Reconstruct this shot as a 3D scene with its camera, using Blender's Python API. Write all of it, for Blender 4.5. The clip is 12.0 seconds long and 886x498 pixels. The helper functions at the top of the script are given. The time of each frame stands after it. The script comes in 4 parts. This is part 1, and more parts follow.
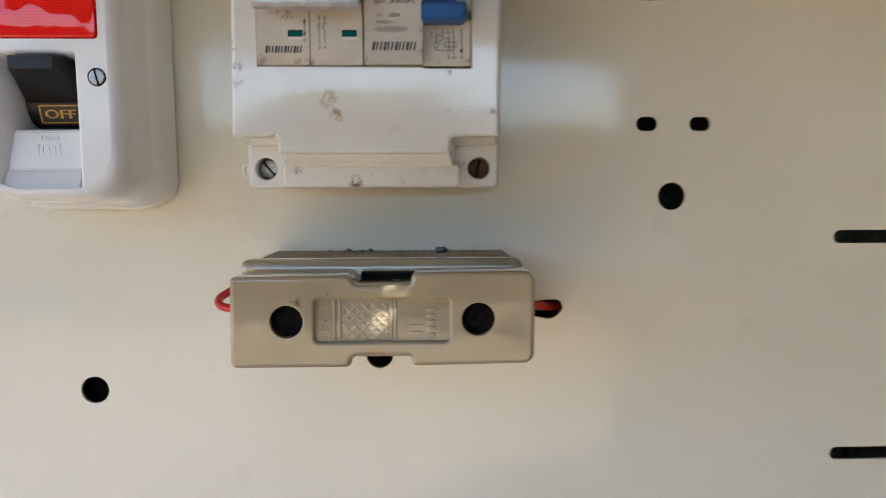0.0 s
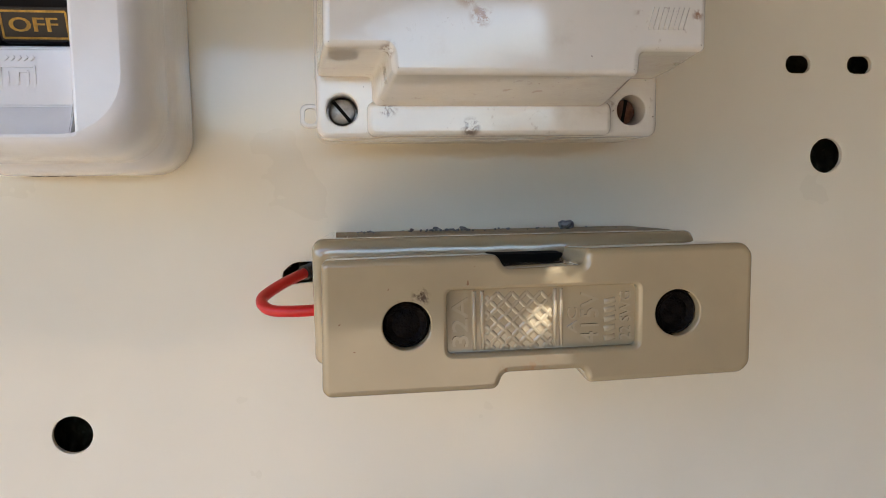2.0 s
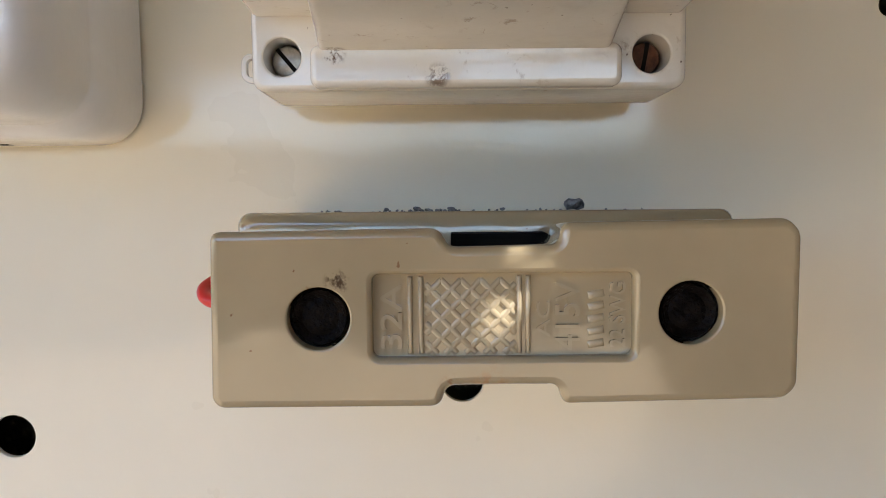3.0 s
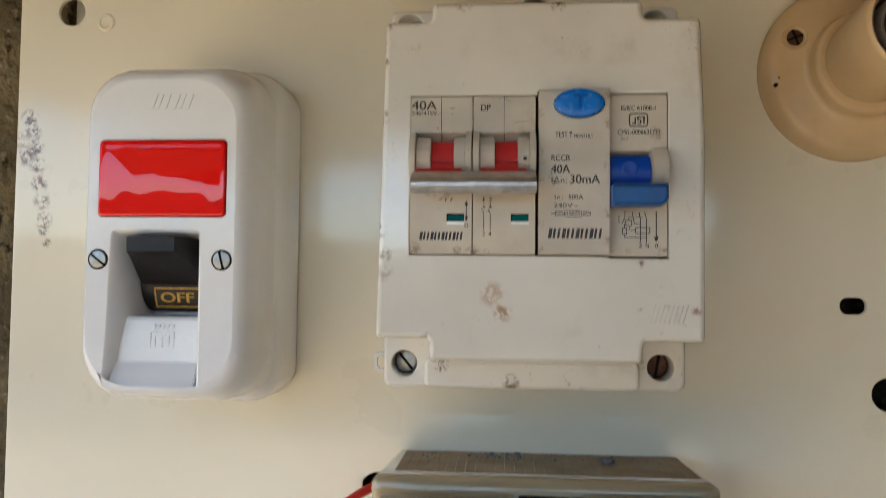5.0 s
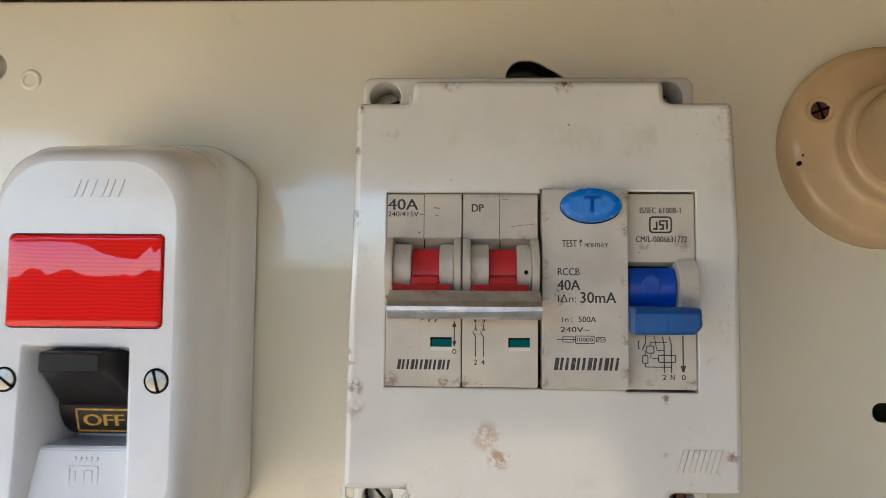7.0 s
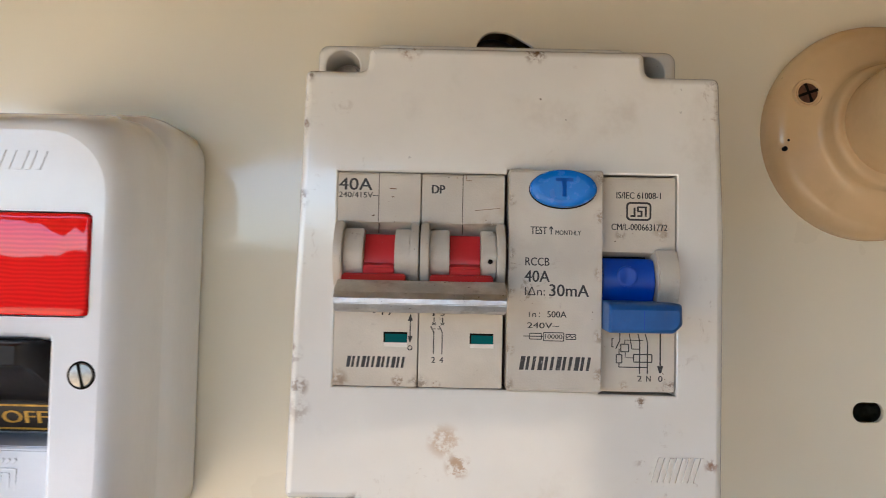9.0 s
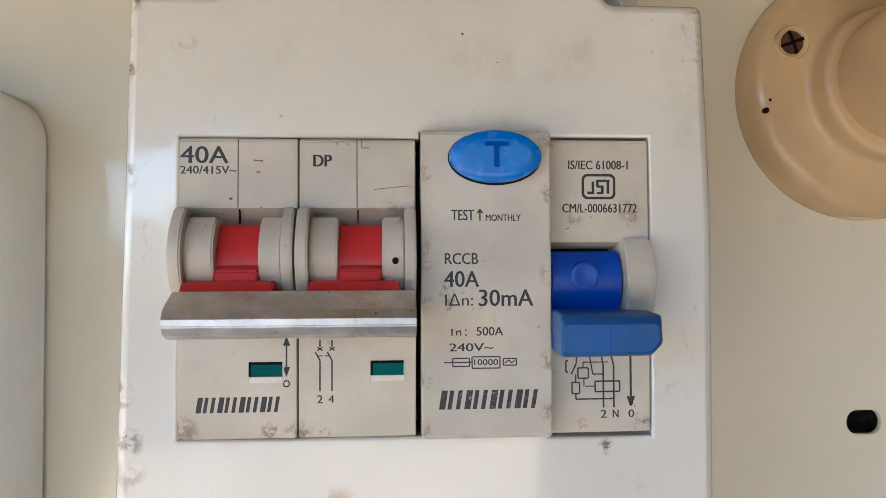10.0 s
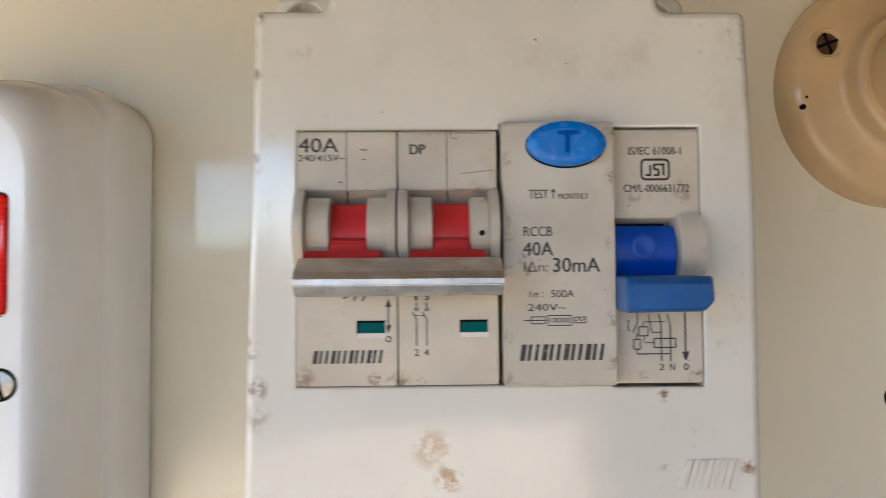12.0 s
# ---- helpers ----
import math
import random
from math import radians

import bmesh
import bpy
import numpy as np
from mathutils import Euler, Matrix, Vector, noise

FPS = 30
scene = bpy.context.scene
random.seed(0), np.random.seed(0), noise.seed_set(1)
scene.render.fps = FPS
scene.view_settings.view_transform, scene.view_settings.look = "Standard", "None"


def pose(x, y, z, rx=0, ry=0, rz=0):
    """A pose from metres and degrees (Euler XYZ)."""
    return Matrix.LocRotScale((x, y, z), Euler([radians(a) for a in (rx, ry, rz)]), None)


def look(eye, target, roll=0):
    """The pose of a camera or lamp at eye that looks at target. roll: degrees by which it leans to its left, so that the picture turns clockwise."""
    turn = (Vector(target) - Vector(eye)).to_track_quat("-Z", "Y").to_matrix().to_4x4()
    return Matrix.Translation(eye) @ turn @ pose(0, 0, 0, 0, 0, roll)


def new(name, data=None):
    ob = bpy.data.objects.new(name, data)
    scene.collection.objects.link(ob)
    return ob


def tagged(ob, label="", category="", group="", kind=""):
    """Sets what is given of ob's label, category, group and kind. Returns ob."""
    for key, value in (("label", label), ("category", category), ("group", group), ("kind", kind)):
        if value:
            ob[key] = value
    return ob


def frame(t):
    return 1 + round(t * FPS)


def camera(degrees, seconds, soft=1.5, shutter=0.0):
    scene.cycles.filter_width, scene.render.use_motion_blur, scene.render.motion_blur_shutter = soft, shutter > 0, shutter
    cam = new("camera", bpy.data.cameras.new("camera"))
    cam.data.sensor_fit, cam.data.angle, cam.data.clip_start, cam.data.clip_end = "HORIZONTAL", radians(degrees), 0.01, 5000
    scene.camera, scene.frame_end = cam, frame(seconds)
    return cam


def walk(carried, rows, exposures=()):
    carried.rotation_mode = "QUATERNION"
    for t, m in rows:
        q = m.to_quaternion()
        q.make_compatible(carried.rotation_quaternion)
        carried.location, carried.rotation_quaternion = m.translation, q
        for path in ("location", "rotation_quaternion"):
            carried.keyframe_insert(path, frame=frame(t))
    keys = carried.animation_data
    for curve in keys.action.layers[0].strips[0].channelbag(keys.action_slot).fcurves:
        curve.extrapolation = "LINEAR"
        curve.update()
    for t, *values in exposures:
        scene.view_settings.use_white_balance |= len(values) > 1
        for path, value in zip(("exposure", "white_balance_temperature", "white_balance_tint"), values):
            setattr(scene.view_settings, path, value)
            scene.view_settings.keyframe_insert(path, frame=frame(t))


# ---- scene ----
cam = camera(62.92, 12.0, soft=0.4, shutter=0.3)
PATH = [
    (0, (0.0201, -0.325, 1.2421), (0.0744, 1.6622, 1.023), -0.14),
    (0.5, (-0.0066, -0.2753, 1.2296), (0.0028, 1.7123, 1.008), -0.61),
    (1, (-0.016, -0.2462, 1.2216), (0.0543, 1.7336, 0.9471), -0.36),
    (1.5, (-0.0391, -0.2241, 1.2192), (0.2169, 1.7433, 0.9667), -1.83),
    (2, (-0.0434, -0.2414, 1.2236), (0.2437, 1.7281, 1.027), -0.75),
    (2.5, (-0.0109, -0.2237, 1.2154), (0.0477, 1.7688, 1.0529), -1.17),
    (2.7, (-0.0069, -0.2041, 1.2118), (0.0187, 1.7886, 1.0435), -1.00),
    (4.3, (-0.0029, -0.2116, 1.2139), (-0.0823, 1.7858, 1.1502), 1.16),
    (4.5, (-0.0102, -0.2354, 1.2309), (-0.0869, 1.7619, 1.1605), 1.15),
    (5, (-0.011, -0.2778, 1.2696), (-0.158, 1.7147, 1.3593), 0.56),
    (5.5, (-0.0086, -0.2676, 1.2896), (-0.1016, 1.7259, 1.4207), 0.26),
    (6, (-0.0101, -0.2587, 1.2957), (-0.08, 1.7353, 1.4342), 0.02),
    (6.5, (-0.0149, -0.2664, 1.3009), (-0.0927, 1.7245, 1.4749), 0.43),
    (7, (-0.0169, -0.2431, 1.2977), (-0.0812, 1.751, 1.4368), 0.44),
    (7.2, (-0.0146, -0.2348, 1.2977), (-0.0754, 1.758, 1.4566), 0.38),
    (8.8, (-0.0117, -0.2296, 1.299), (-0.0459, 1.767, 1.411), 0.92),
    (9, (-0.0134, -0.2265, 1.2994), (-0.0086, 1.7713, 1.3935), 1.21),
    (9.5, (-0.0059, -0.1911, 1.305), (0.1135, 1.8042, 1.3737), -0.40),
    (10, (-0.0037, -0.1837, 1.3027), (0.1368, 1.8105, 1.359), -0.25),
    (10.5, (-0.004, -0.1834, 1.3014), (0.1197, 1.812, 1.3596), -0.52),
    (11, (-0.0005, -0.1829, 1.2982), (0.1257, 1.8126, 1.3412), -0.46),
    (11.5, (0.0021, -0.1875, 1.2979), (0.1201, 1.8085, 1.3454), -0.38),
    (12, (-0.0132, -0.2014, 1.2958), (0.0391, 1.796, 1.3838), -0.50),
]
EXPOSURES = [(0.0, 2.04, 5590, 11), (1.0, 2.01, 5790, 14), (2.7, 2.15, 5790, 14), (4.4, 1.98, 5640, 10), (5.0, 2.11, 5740, 8), (6.0, 2.4, 5260, 7), (6.5, 2.28, 5240, 8), (7.0, 2.29, 5390, 9), (9.0, 2.51, 5440, 13), (9.5, 2.55, 5340, 11), (10.5, 2.77, 5140, 11), (12.0, 2.57, 5390, 11)]
walk(cam, [(t, look(eye, target, roll)) for t, eye, target, roll in PATH], EXPOSURES)

# ---------------------------------------------------------------- light
SUN_EL, SUN_AZ = radians(50), radians(58)          # height, and turn from straight in front of the board (towards its left)
to_sun = Vector((math.sin(SUN_AZ) * math.cos(SUN_EL), -math.cos(SUN_AZ) * math.cos(SUN_EL), math.sin(SUN_EL)))
world = bpy.data.worlds.new("sky")
world.use_nodes = True
scene.world = world
sky = world.node_tree.nodes.new("ShaderNodeTexSky")
sky.sky_type, sky.sun_disc, sky.sun_elevation = "NISHITA", False, SUN_EL
sky.sun_rotation = math.pi - SUN_AZ
world.node_tree.links.new(sky.outputs[0], world.node_tree.nodes["Background"].inputs[0])
world.node_tree.nodes["Background"].inputs[1].default_value = 0.15
sun = new("sun", bpy.data.lights.new("sun", "SUN"))
sun.data.energy, sun.data.angle, sun.data.color = 3.2, radians(0.5), (1.0, 0.94, 0.84)
sun.matrix_world = look(to_sun * 20, (0, 0, 0))

# ---------------------------------------------------------------- materials


def mat(name, color, rough=0.5, metal=0.0, vary=0.06, vscale=60.0, bump=0.0, bscale=800.0, coat=0.0, speck=0.0, speck_color=(0.07, 0.04, 0.025),
        speck_scale=260.0, grime=0.0, grime_color=(0.30, 0.22, 0.14), grime_scale=22.0, rough_vary=0.08, spots=(), ior=1.5, smear=0.0, smear_scale=130.0, smear_color=(0.17, 0.11, 0.065), wave=None, bulge=None):
    """A painted, moulded or metal surface: base colour with two scales of variation, fine relief, specks and grime. spots: local stains, (x, y, z, radius, colour, strength)."""
    m = bpy.data.materials.new(name)
    m.use_nodes = True
    nt = m.node_tree
    N, L = nt.nodes, nt.links
    p = N["Principled BSDF"]
    p.inputs["Metallic"].default_value = metal
    p.inputs["IOR"].default_value = ior
    p.inputs["Coat Weight"].default_value = coat
    p.inputs["Coat Roughness"].default_value = 0.06
    geo = N.new("ShaderNodeNewGeometry")
    pos = geo.outputs["Position"]

    def noise_tex(scale, detail=4.0, rough_=0.55):
        n = N.new("ShaderNodeTexNoise")
        n.inputs["Scale"].default_value, n.inputs["Detail"].default_value, n.inputs["Roughness"].default_value = scale, detail, rough_
        L.new(pos, n.inputs["Vector"])
        return n.outputs["Fac"]

    def ramp(value, a, b):
        r = N.new("ShaderNodeMapRange")
        r.interpolation_type = "SMOOTHSTEP"
        r.inputs[1].default_value, r.inputs[2].default_value = a, b
        L.new(value, r.inputs[0])
        return r.outputs[0]

    def times(a, b):
        t = N.new("ShaderNodeMath")
        t.operation = "MULTIPLY"
        for i, v in enumerate((a, b)):
            if isinstance(v, (int, float)):
                t.inputs[i].default_value = v
            else:
                L.new(v, t.inputs[i])
        return t.outputs[0]

    def mix(fac, a, b):
        x = N.new("ShaderNodeMix")
        x.data_type = "RGBA"
        for i, v in ((0, fac), (6, a), (7, b)):
            if isinstance(v, tuple):
                x.inputs[i].default_value = (*v, 1)
            elif isinstance(v, (int, float)):
                x.inputs[i].default_value = v
            else:
                L.new(v, x.inputs[i])
        return x.outputs[2]

    dark = tuple(c * (1 - 2.2 * vary) for c in color)
    light = tuple(min(1, c * (1 + 1.2 * vary)) for c in color)
    col = mix(ramp(noise_tex(vscale), 0.3, 0.7), dark, light)
    fine = noise_tex(vscale * 14, 2.0)
    col = mix(times(ramp(fine, 0.45, 0.75), vary * 2), col, dark)
    if grime:
        col = mix(times(ramp(noise_tex(grime_scale, 6.0, 0.65), 0.55, 0.78), grime), col, grime_color)
    if speck:
        v = N.new("ShaderNodeTexVoronoi")
        v.inputs["Scale"].default_value = speck_scale
        wob = N.new("ShaderNodeTexNoise")
        wob.inputs["Scale"].default_value, wob.inputs["Detail"].default_value = speck_scale * 3.0, 3.0
        L.new(pos, wob.inputs["Vector"])
        shift = N.new("ShaderNodeVectorMath")
        shift.operation = "MULTIPLY_ADD"
        L.new(wob.outputs["Color"], shift.inputs[0])
        shift.inputs[1].default_value = (0.55 / speck_scale,) * 3
        L.new(pos, shift.inputs[2])
        L.new(shift.outputs[0], v.inputs["Vector"])
        rgb = N.new("ShaderNodeSeparateColor")
        L.new(v.outputs["Color"], rgb.inputs[0])
        size = N.new("ShaderNodeMapRange")
        size.inputs[3].default_value, size.inputs[4].default_value = 0.55, 2.6
        L.new(rgb.outputs[1], size.inputs[0])
        dot = ramp(times(v.outputs["Distance"], size.outputs[0]), 0.19, 0.10)
        some = ramp(v.outputs["Color"], 1 - speck, 1 - speck + 0.02)
        patchy = ramp(noise_tex(speck_scale / 9), 0.42, 0.6)
        col = mix(times(times(dot, some), patchy), col, speck_color)
    if smear:
        flow = N.new("ShaderNodeTexNoise")
        flow.inputs["Scale"].default_value, flow.inputs["Detail"].default_value, flow.inputs["Roughness"].default_value, flow.inputs["Distortion"].default_value = smear_scale, 6.0, 0.7, 0.6
        L.new(pos, flow.inputs["Vector"])
        where = ramp(noise_tex(smear_scale / 6.5, 2.0), 0.52, 0.66)
        col = mix(times(times(ramp(flow.outputs["Fac"], 0.58, 0.70), where), smear), col, smear_color)
    for x, y, z, radius, c, strength in spots:
        dist = N.new("ShaderNodeVectorMath")
        dist.operation = "DISTANCE"
        L.new(pos, dist.inputs[0])
        dist.inputs[1].default_value = (x, y, z)
        near = ramp(dist.outputs["Value"], radius, radius * 0.35)
        ragged = ramp(noise_tex(1.6 / radius, 6.0, 0.7), 0.44, 0.58)
        col = mix(times(times(near, ragged), strength), col, c)
    L.new(col, p.inputs["Base Color"])
    r = N.new("ShaderNodeMapRange")
    r.inputs[3].default_value, r.inputs[4].default_value = max(0.02, rough - rough_vary), min(1.0, rough + rough_vary)
    L.new(noise_tex(vscale * 2.5), r.inputs[0])
    L.new(r.outputs[0], p.inputs["Roughness"])
    relief = None
    if wave:
        w = N.new("ShaderNodeBump")
        w.inputs["Distance"].default_value = wave[0]
        L.new(noise_tex(wave[1], 1.0), w.inputs["Height"])
        relief = w.outputs[0]
    if bulge:
        away = N.new("ShaderNodeVectorMath")
        away.operation = "DISTANCE"
        L.new(pos, away.inputs[0])
        away.inputs[1].default_value = bulge[:3]
        w = N.new("ShaderNodeBump")
        w.inputs["Distance"].default_value = bulge[4]
        L.new(ramp(away.outputs["Value"], bulge[3], 0.0), w.inputs["Height"])
        if relief:
            L.new(relief, w.inputs["Normal"])
        relief = w.outputs[0]
    if bump:
        b = N.new("ShaderNodeBump")
        if relief:
            L.new(relief, b.inputs["Normal"])
        b.inputs["Distance"].default_value = bump
        L.new(noise_tex(bscale, 2.0), b.inputs["Height"])
        L.new(b.outputs[0], p.inputs["Normal"])
        if coat:
            L.new(b.outputs[0], p.inputs["Coat Normal"])
    return m


BROWN, RUST = (0.16, 0.085, 0.04), (0.22, 0.09, 0.03)
paint = mat("cream_enamel", (0.82, 0.76, 0.60), 0.3, vary=0.025, vscale=9, bump=0.00003, bscale=420, coat=1.0, ior=1.42, speck=0.08, speck_scale=300, wave=(0.00025, 30),
            spots=[(-0.2000 + 0.0016 * k, 0, 1.334 - 0.0060 * k, 0.0046, (0.16, 0.085, 0.035), 1.0) for k in range(3)] + [(-0.1962 + 0.0012 * k, 0, 1.315 - 0.0075 * k, 0.0046, RUST, 1.0) for k in range(4)]
            + [(-0.2008, 0, 1.3185, 0.0050, RUST, 1.0), (-0.2015, 0, 1.325, 0.006, (0.42, 0.29, 0.13), 0.8), (-0.1925, 0, 1.2885, 0.0030, BROWN, 1.0), (-0.191, 0, 1.2835, 0.0026, BROWN, 1.0)])
switch_white = mat("switch_white_plastic", (0.86, 0.865, 0.87), 0.16, vary=0.015, vscale=40, bump=0.00004, bscale=500, coat=0.2)
lid_white = mat("enclosure_white_plastic", (0.72, 0.69, 0.62), 0.13, bulge=(0.003, -0.072, 1.278, 0.05, 0.0016), vary=0.025, vscale=30, bump=0.00004, bscale=300, coat=0.7, speck=0.48, speck_scale=360, grime=0.3, grime_scale=40, smear=0.55, smear_scale=300, smear_color=(0.28, 0.19, 0.12), wave=(0.0007, 24),
                spots=((-0.012, -0.072, 1.266, 0.0045, (0.42, 0.27, 0.15), 0.7), (-0.009, -0.072, 1.261, 0.0035, (0.36, 0.22, 0.12), 0.9), (0.0445, -0.071, 1.262, 0.0022, RUST, 0.95),
                       (-0.0305, -0.07, 1.2535, 0.003, BROWN, 0.9), (-0.043, -0.07, 1.2720, 0.004, (0.3, 0.2, 0.13), 0.6), (-0.0425, -0.07, 1.338, 0.003, BROWN, 0.5),
                       (-0.0442, -0.0712, 1.333, 0.0030, BROWN, 0.95), (-0.0446, -0.0712, 1.317, 0.0034, BROWN, 0.9), (-0.0448, -0.071, 1.284, 0.0034, (0.25, 0.16, 0.1), 0.7), (-0.043, -0.0718, 1.277, 0.0028, (0.2, 0.12, 0.07), 0.7),
                       (0.006, -0.0705, 1.3500, 0.0040, BROWN, 0.95), (-0.021, -0.0705, 1.3500, 0.0036, RUST, 0.9), (0.0455, -0.0705, 1.3440, 0.0034, BROWN, 0.9), (-0.043, -0.0705, 1.3445, 0.0034, BROWN, 0.9), (-0.031, -0.060, 1.2490, 0.0034, (0.09, 0.05, 0.025), 0.95),
                       (0.0360, -0.040, 1.2440, 0.0032, BROWN, 0.9), (-0.029, -0.0412, 1.2425, 0.0034, (0.12, 0.065, 0.035), 0.95), (-0.006, -0.0415, 1.2372, 0.0036, (0.12, 0.07, 0.04), 0.9), (0.004, -0.002, 1.2345, 0.009, (0.07, 0.04, 0.02), 0.9), (-0.012, -0.002, 1.2345, 0.006, (0.09, 0.05, 0.03), 0.8), (-0.034, -0.055, 1.2470, 0.0036, (0.10, 0.06, 0.03), 0.95), (-0.0335, -0.064, 1.2500, 0.003, (0.06, 0.035, 0.02), 0.95), (0.047, -0.060, 1.2520, 0.004, BROWN, 0.8), (0.0295, -0.0716, 1.275, 0.0016, BROWN, 0.9)))
_rng = random.Random(11)
DEVICE_STAINS = [(_rng.uniform(-0.035, 0.036), -0.073, 1.3 + _rng.choice((-0.0222, -0.0215, 0.0222, -0.005, 0.0105, 0.0118)), _rng.uniform(0.0012, 0.0034), _rng.choice(((0.20, 0.12, 0.065), (0.13, 0.075, 0.04), (0.30, 0.20, 0.11))), _rng.uniform(0.55, 0.9)) for _ in range(26)]
DEVICE_STAINS += [(0.0008, -0.0755, 1.3 + z / 1000, 0.0018, (0.20, 0.13, 0.075), 0.6) for z in (-21, -14, -2, 6, 17)] + [(0.0202, -0.0755, 1.3 + z / 1000, 0.0022, (0.24, 0.16, 0.09), 0.7) for z in (-19, -11, 2, 14, 22)]
device_grey = mat("device_grey_plastic", (0.545, 0.495, 0.41), 0.42, vary=0.06, vscale=55, bump=0.00005, bscale=2500, speck=0.5, speck_scale=620, speck_color=(0.10, 0.06, 0.035), grime=0.6, grime_color=(0.36, 0.25, 0.155), grime_scale=75, smear=0.6, smear_scale=380, smear_color=(0.14, 0.085, 0.045), spots=DEVICE_STAINS)
scuff = mat("brown_scuff", (0.22, 0.14, 0.085), 0.7, vary=0.2, vscale=900)
ink = mat("black_ink", (0.025, 0.024, 0.026), 0.5, vary=0.1, vscale=900)
worn_ink = mat("worn_black_ink", (0.03, 0.028, 0.03), 0.5, vary=0.1, vscale=900, grime=0.9, grime_color=(0.5, 0.47, 0.43), grime_scale=1500)
toggle_red = mat("red_toggle_plastic", (0.55, 0.025, 0.03), 0.38, vary=0.06, vscale=120, grime=0.4, grime_color=(0.25, 0.09, 0.06), grime_scale=260, speck=0.5, speck_scale=1000, speck_color=(0.45, 0.24, 0.2))
# button's blue darkened, to draw the shade of its sunk letter
letter_shade_blue = mat("letter_shade_blue", (0.004, 0.075, 0.40), 0.5, ior=1.15)
toggle_blue = mat("blue_toggle_plastic", (0.003, 0.055, 0.40), 0.36, vary=0.06, vscale=120, speck=0.2, speck_scale=700, speck_color=(0.3, 0.3, 0.32))
lever_blue = mat("light_blue_lever_plastic", (0.010, 0.085, 0.30), 0.4, vary=0.08, vscale=150, grime=0.5, grime_color=(0.06, 0.08, 0.16), grime_scale=160, speck=0.6, speck_scale=900, speck_color=(0.16, 0.13, 0.12))
button_blue = mat("blue_button_plastic", (0.008, 0.17, 0.66), 0.26, vary=0.06, vscale=200, bump=0.00002, bscale=1500)
flag_green = mat("green_flag", (0.001, 0.085, 0.085), 0.4, ior=1.2)
steel_bar = mat("galvanised_steel", (0.66, 0.65, 0.64), 0.42, metal=1.0, vary=0.1, vscale=160, bump=0.00012, bscale=1300, speck=0.6, speck_scale=900, speck_color=(0.12, 0.10, 0.085), grime=0.5, grime_color=(0.25, 0.21, 0.18), grime_scale=200, smear=0.6, smear_scale=700, smear_color=(0.15, 0.12, 0.1))
screw_steel = mat("screw_steel", (0.45, 0.43, 0.39), 0.36, metal=1.0, vary=0.12, vscale=500, grime=0.5, grime_color=(0.16, 0.13, 0.1), grime_scale=700)
screw_rust = mat("rusty_screw", (0.12, 0.05, 0.025), 0.75, metal=0.3, vary=0.2, vscale=600, bump=0.0002, bscale=2500)
# near-black for joints and holes, and in place of shade in slots and gaps
joint_shade = mat("joint_shade_dark", (0.008, 0.007, 0.006), 0.8, ior=1.15)
porcelain = mat("glazed_porcelain", (0.42, 0.33, 0.188), 0.10, wave=(0.00035, 55), vary=0.05, vscale=25, bump=0.00003, bscale=140, coat=1.0, speck=0.28, speck_scale=260, speck_color=(0.25, 0.14, 0.07), grime=0.1, grime_color=(0.42, 0.33, 0.22), grime_scale=60,
                spots=((-0.0245, -0.075, 1.1958, 0.0028, (0.07, 0.04, 0.02), 0.95), (0.003, -0.070, 1.1766, 0.007, (0.42, 0.15, 0.03), 1.0), (-0.004, -0.074, 1.1765, 0.003, (0.3, 0.15, 0.06), 0.7), (0.003, -0.060, 1.1738, 0.006, (0.40, 0.14, 0.025), 1.0)))
thin_glaze = mat("thin_glaze_porcelain", (0.44, 0.352, 0.212), 0.14, vary=0.04, vscale=60, bump=0.00003, bscale=300, coat=1.0)
dusty_porcelain = mat("dusty_porcelain", (0.375, 0.30, 0.195), 0.7, vary=0.1, vscale=60, bump=0.0002, bscale=900, ior=1.35, grime=0.5, grime_color=(0.3, 0.24, 0.17), grime_scale=120)
pitch_black = mat("black_sealing_compound", (0.007, 0.005, 0.004), 0.30, vary=0.3, vscale=500, bump=0.0006, bscale=900, ior=1.13, speck=0.12, speck_scale=1500, speck_color=(0.25, 0.22, 0.2))
wire_red = mat("red_wire_insulation", (0.62, 0.02, 0.015), 0.32, vary=0.04, vscale=120)
black_plastic = mat("black_rocker_plastic", (0.014, 0.012, 0.012), 0.34, ior=1.4, vary=0.15, vscale=120, grime=0.3, grime_color=(0.05, 0.042, 0.035), grime_scale=90)
amber = mat("amber_print", (0.54, 0.30, 0.03), 0.5, vary=0.15, vscale=600)
bakelite = mat("cream_bakelite", (0.68, 0.485, 0.26), 0.22, vary=0.04, vscale=35, bump=0.00012, bscale=220, coat=0.2, speck=0.2, speck_scale=260, grime=0.25, grime_color=(0.46, 0.30, 0.14), grime_scale=55)
socket_dark = mat("socket_interior", (0.05, 0.03, 0.02), 0.6, vary=0.2, vscale=200)
socket_metal = mat("socket_metal", (0.36, 0.36, 0.35), 0.45, metal=0.8, vary=0.1, vscale=200)
debris_grey = mat("grey_cement_crumb", (0.20, 0.20, 0.20), 0.95, vary=0.3, vscale=900)
back_steel = mat("board_back_primer", (0.13, 0.12, 0.11), 0.7)
brown_wall = mat("brown_wash", (0.18, 0.118, 0.07), 0.9, vary=0.12, vscale=3, bump=0.003, bscale=30)
ochre = mat("ochre_wash", (0.24, 0.16, 0.055), 0.9, vary=0.1, vscale=1.5)
# yellowish timber of the added light blockers above the board
wood = mat("light_blocker_timber", (0.33, 0.22, 0.05), 0.7, vary=0.2, vscale=6, bump=0.001, bscale=60)
floor_mat = mat("cement_floor", (0.33, 0.31, 0.28), 0.85, vary=0.12, vscale=3, bump=0.002, bscale=60, grime=0.4, grime_scale=2)
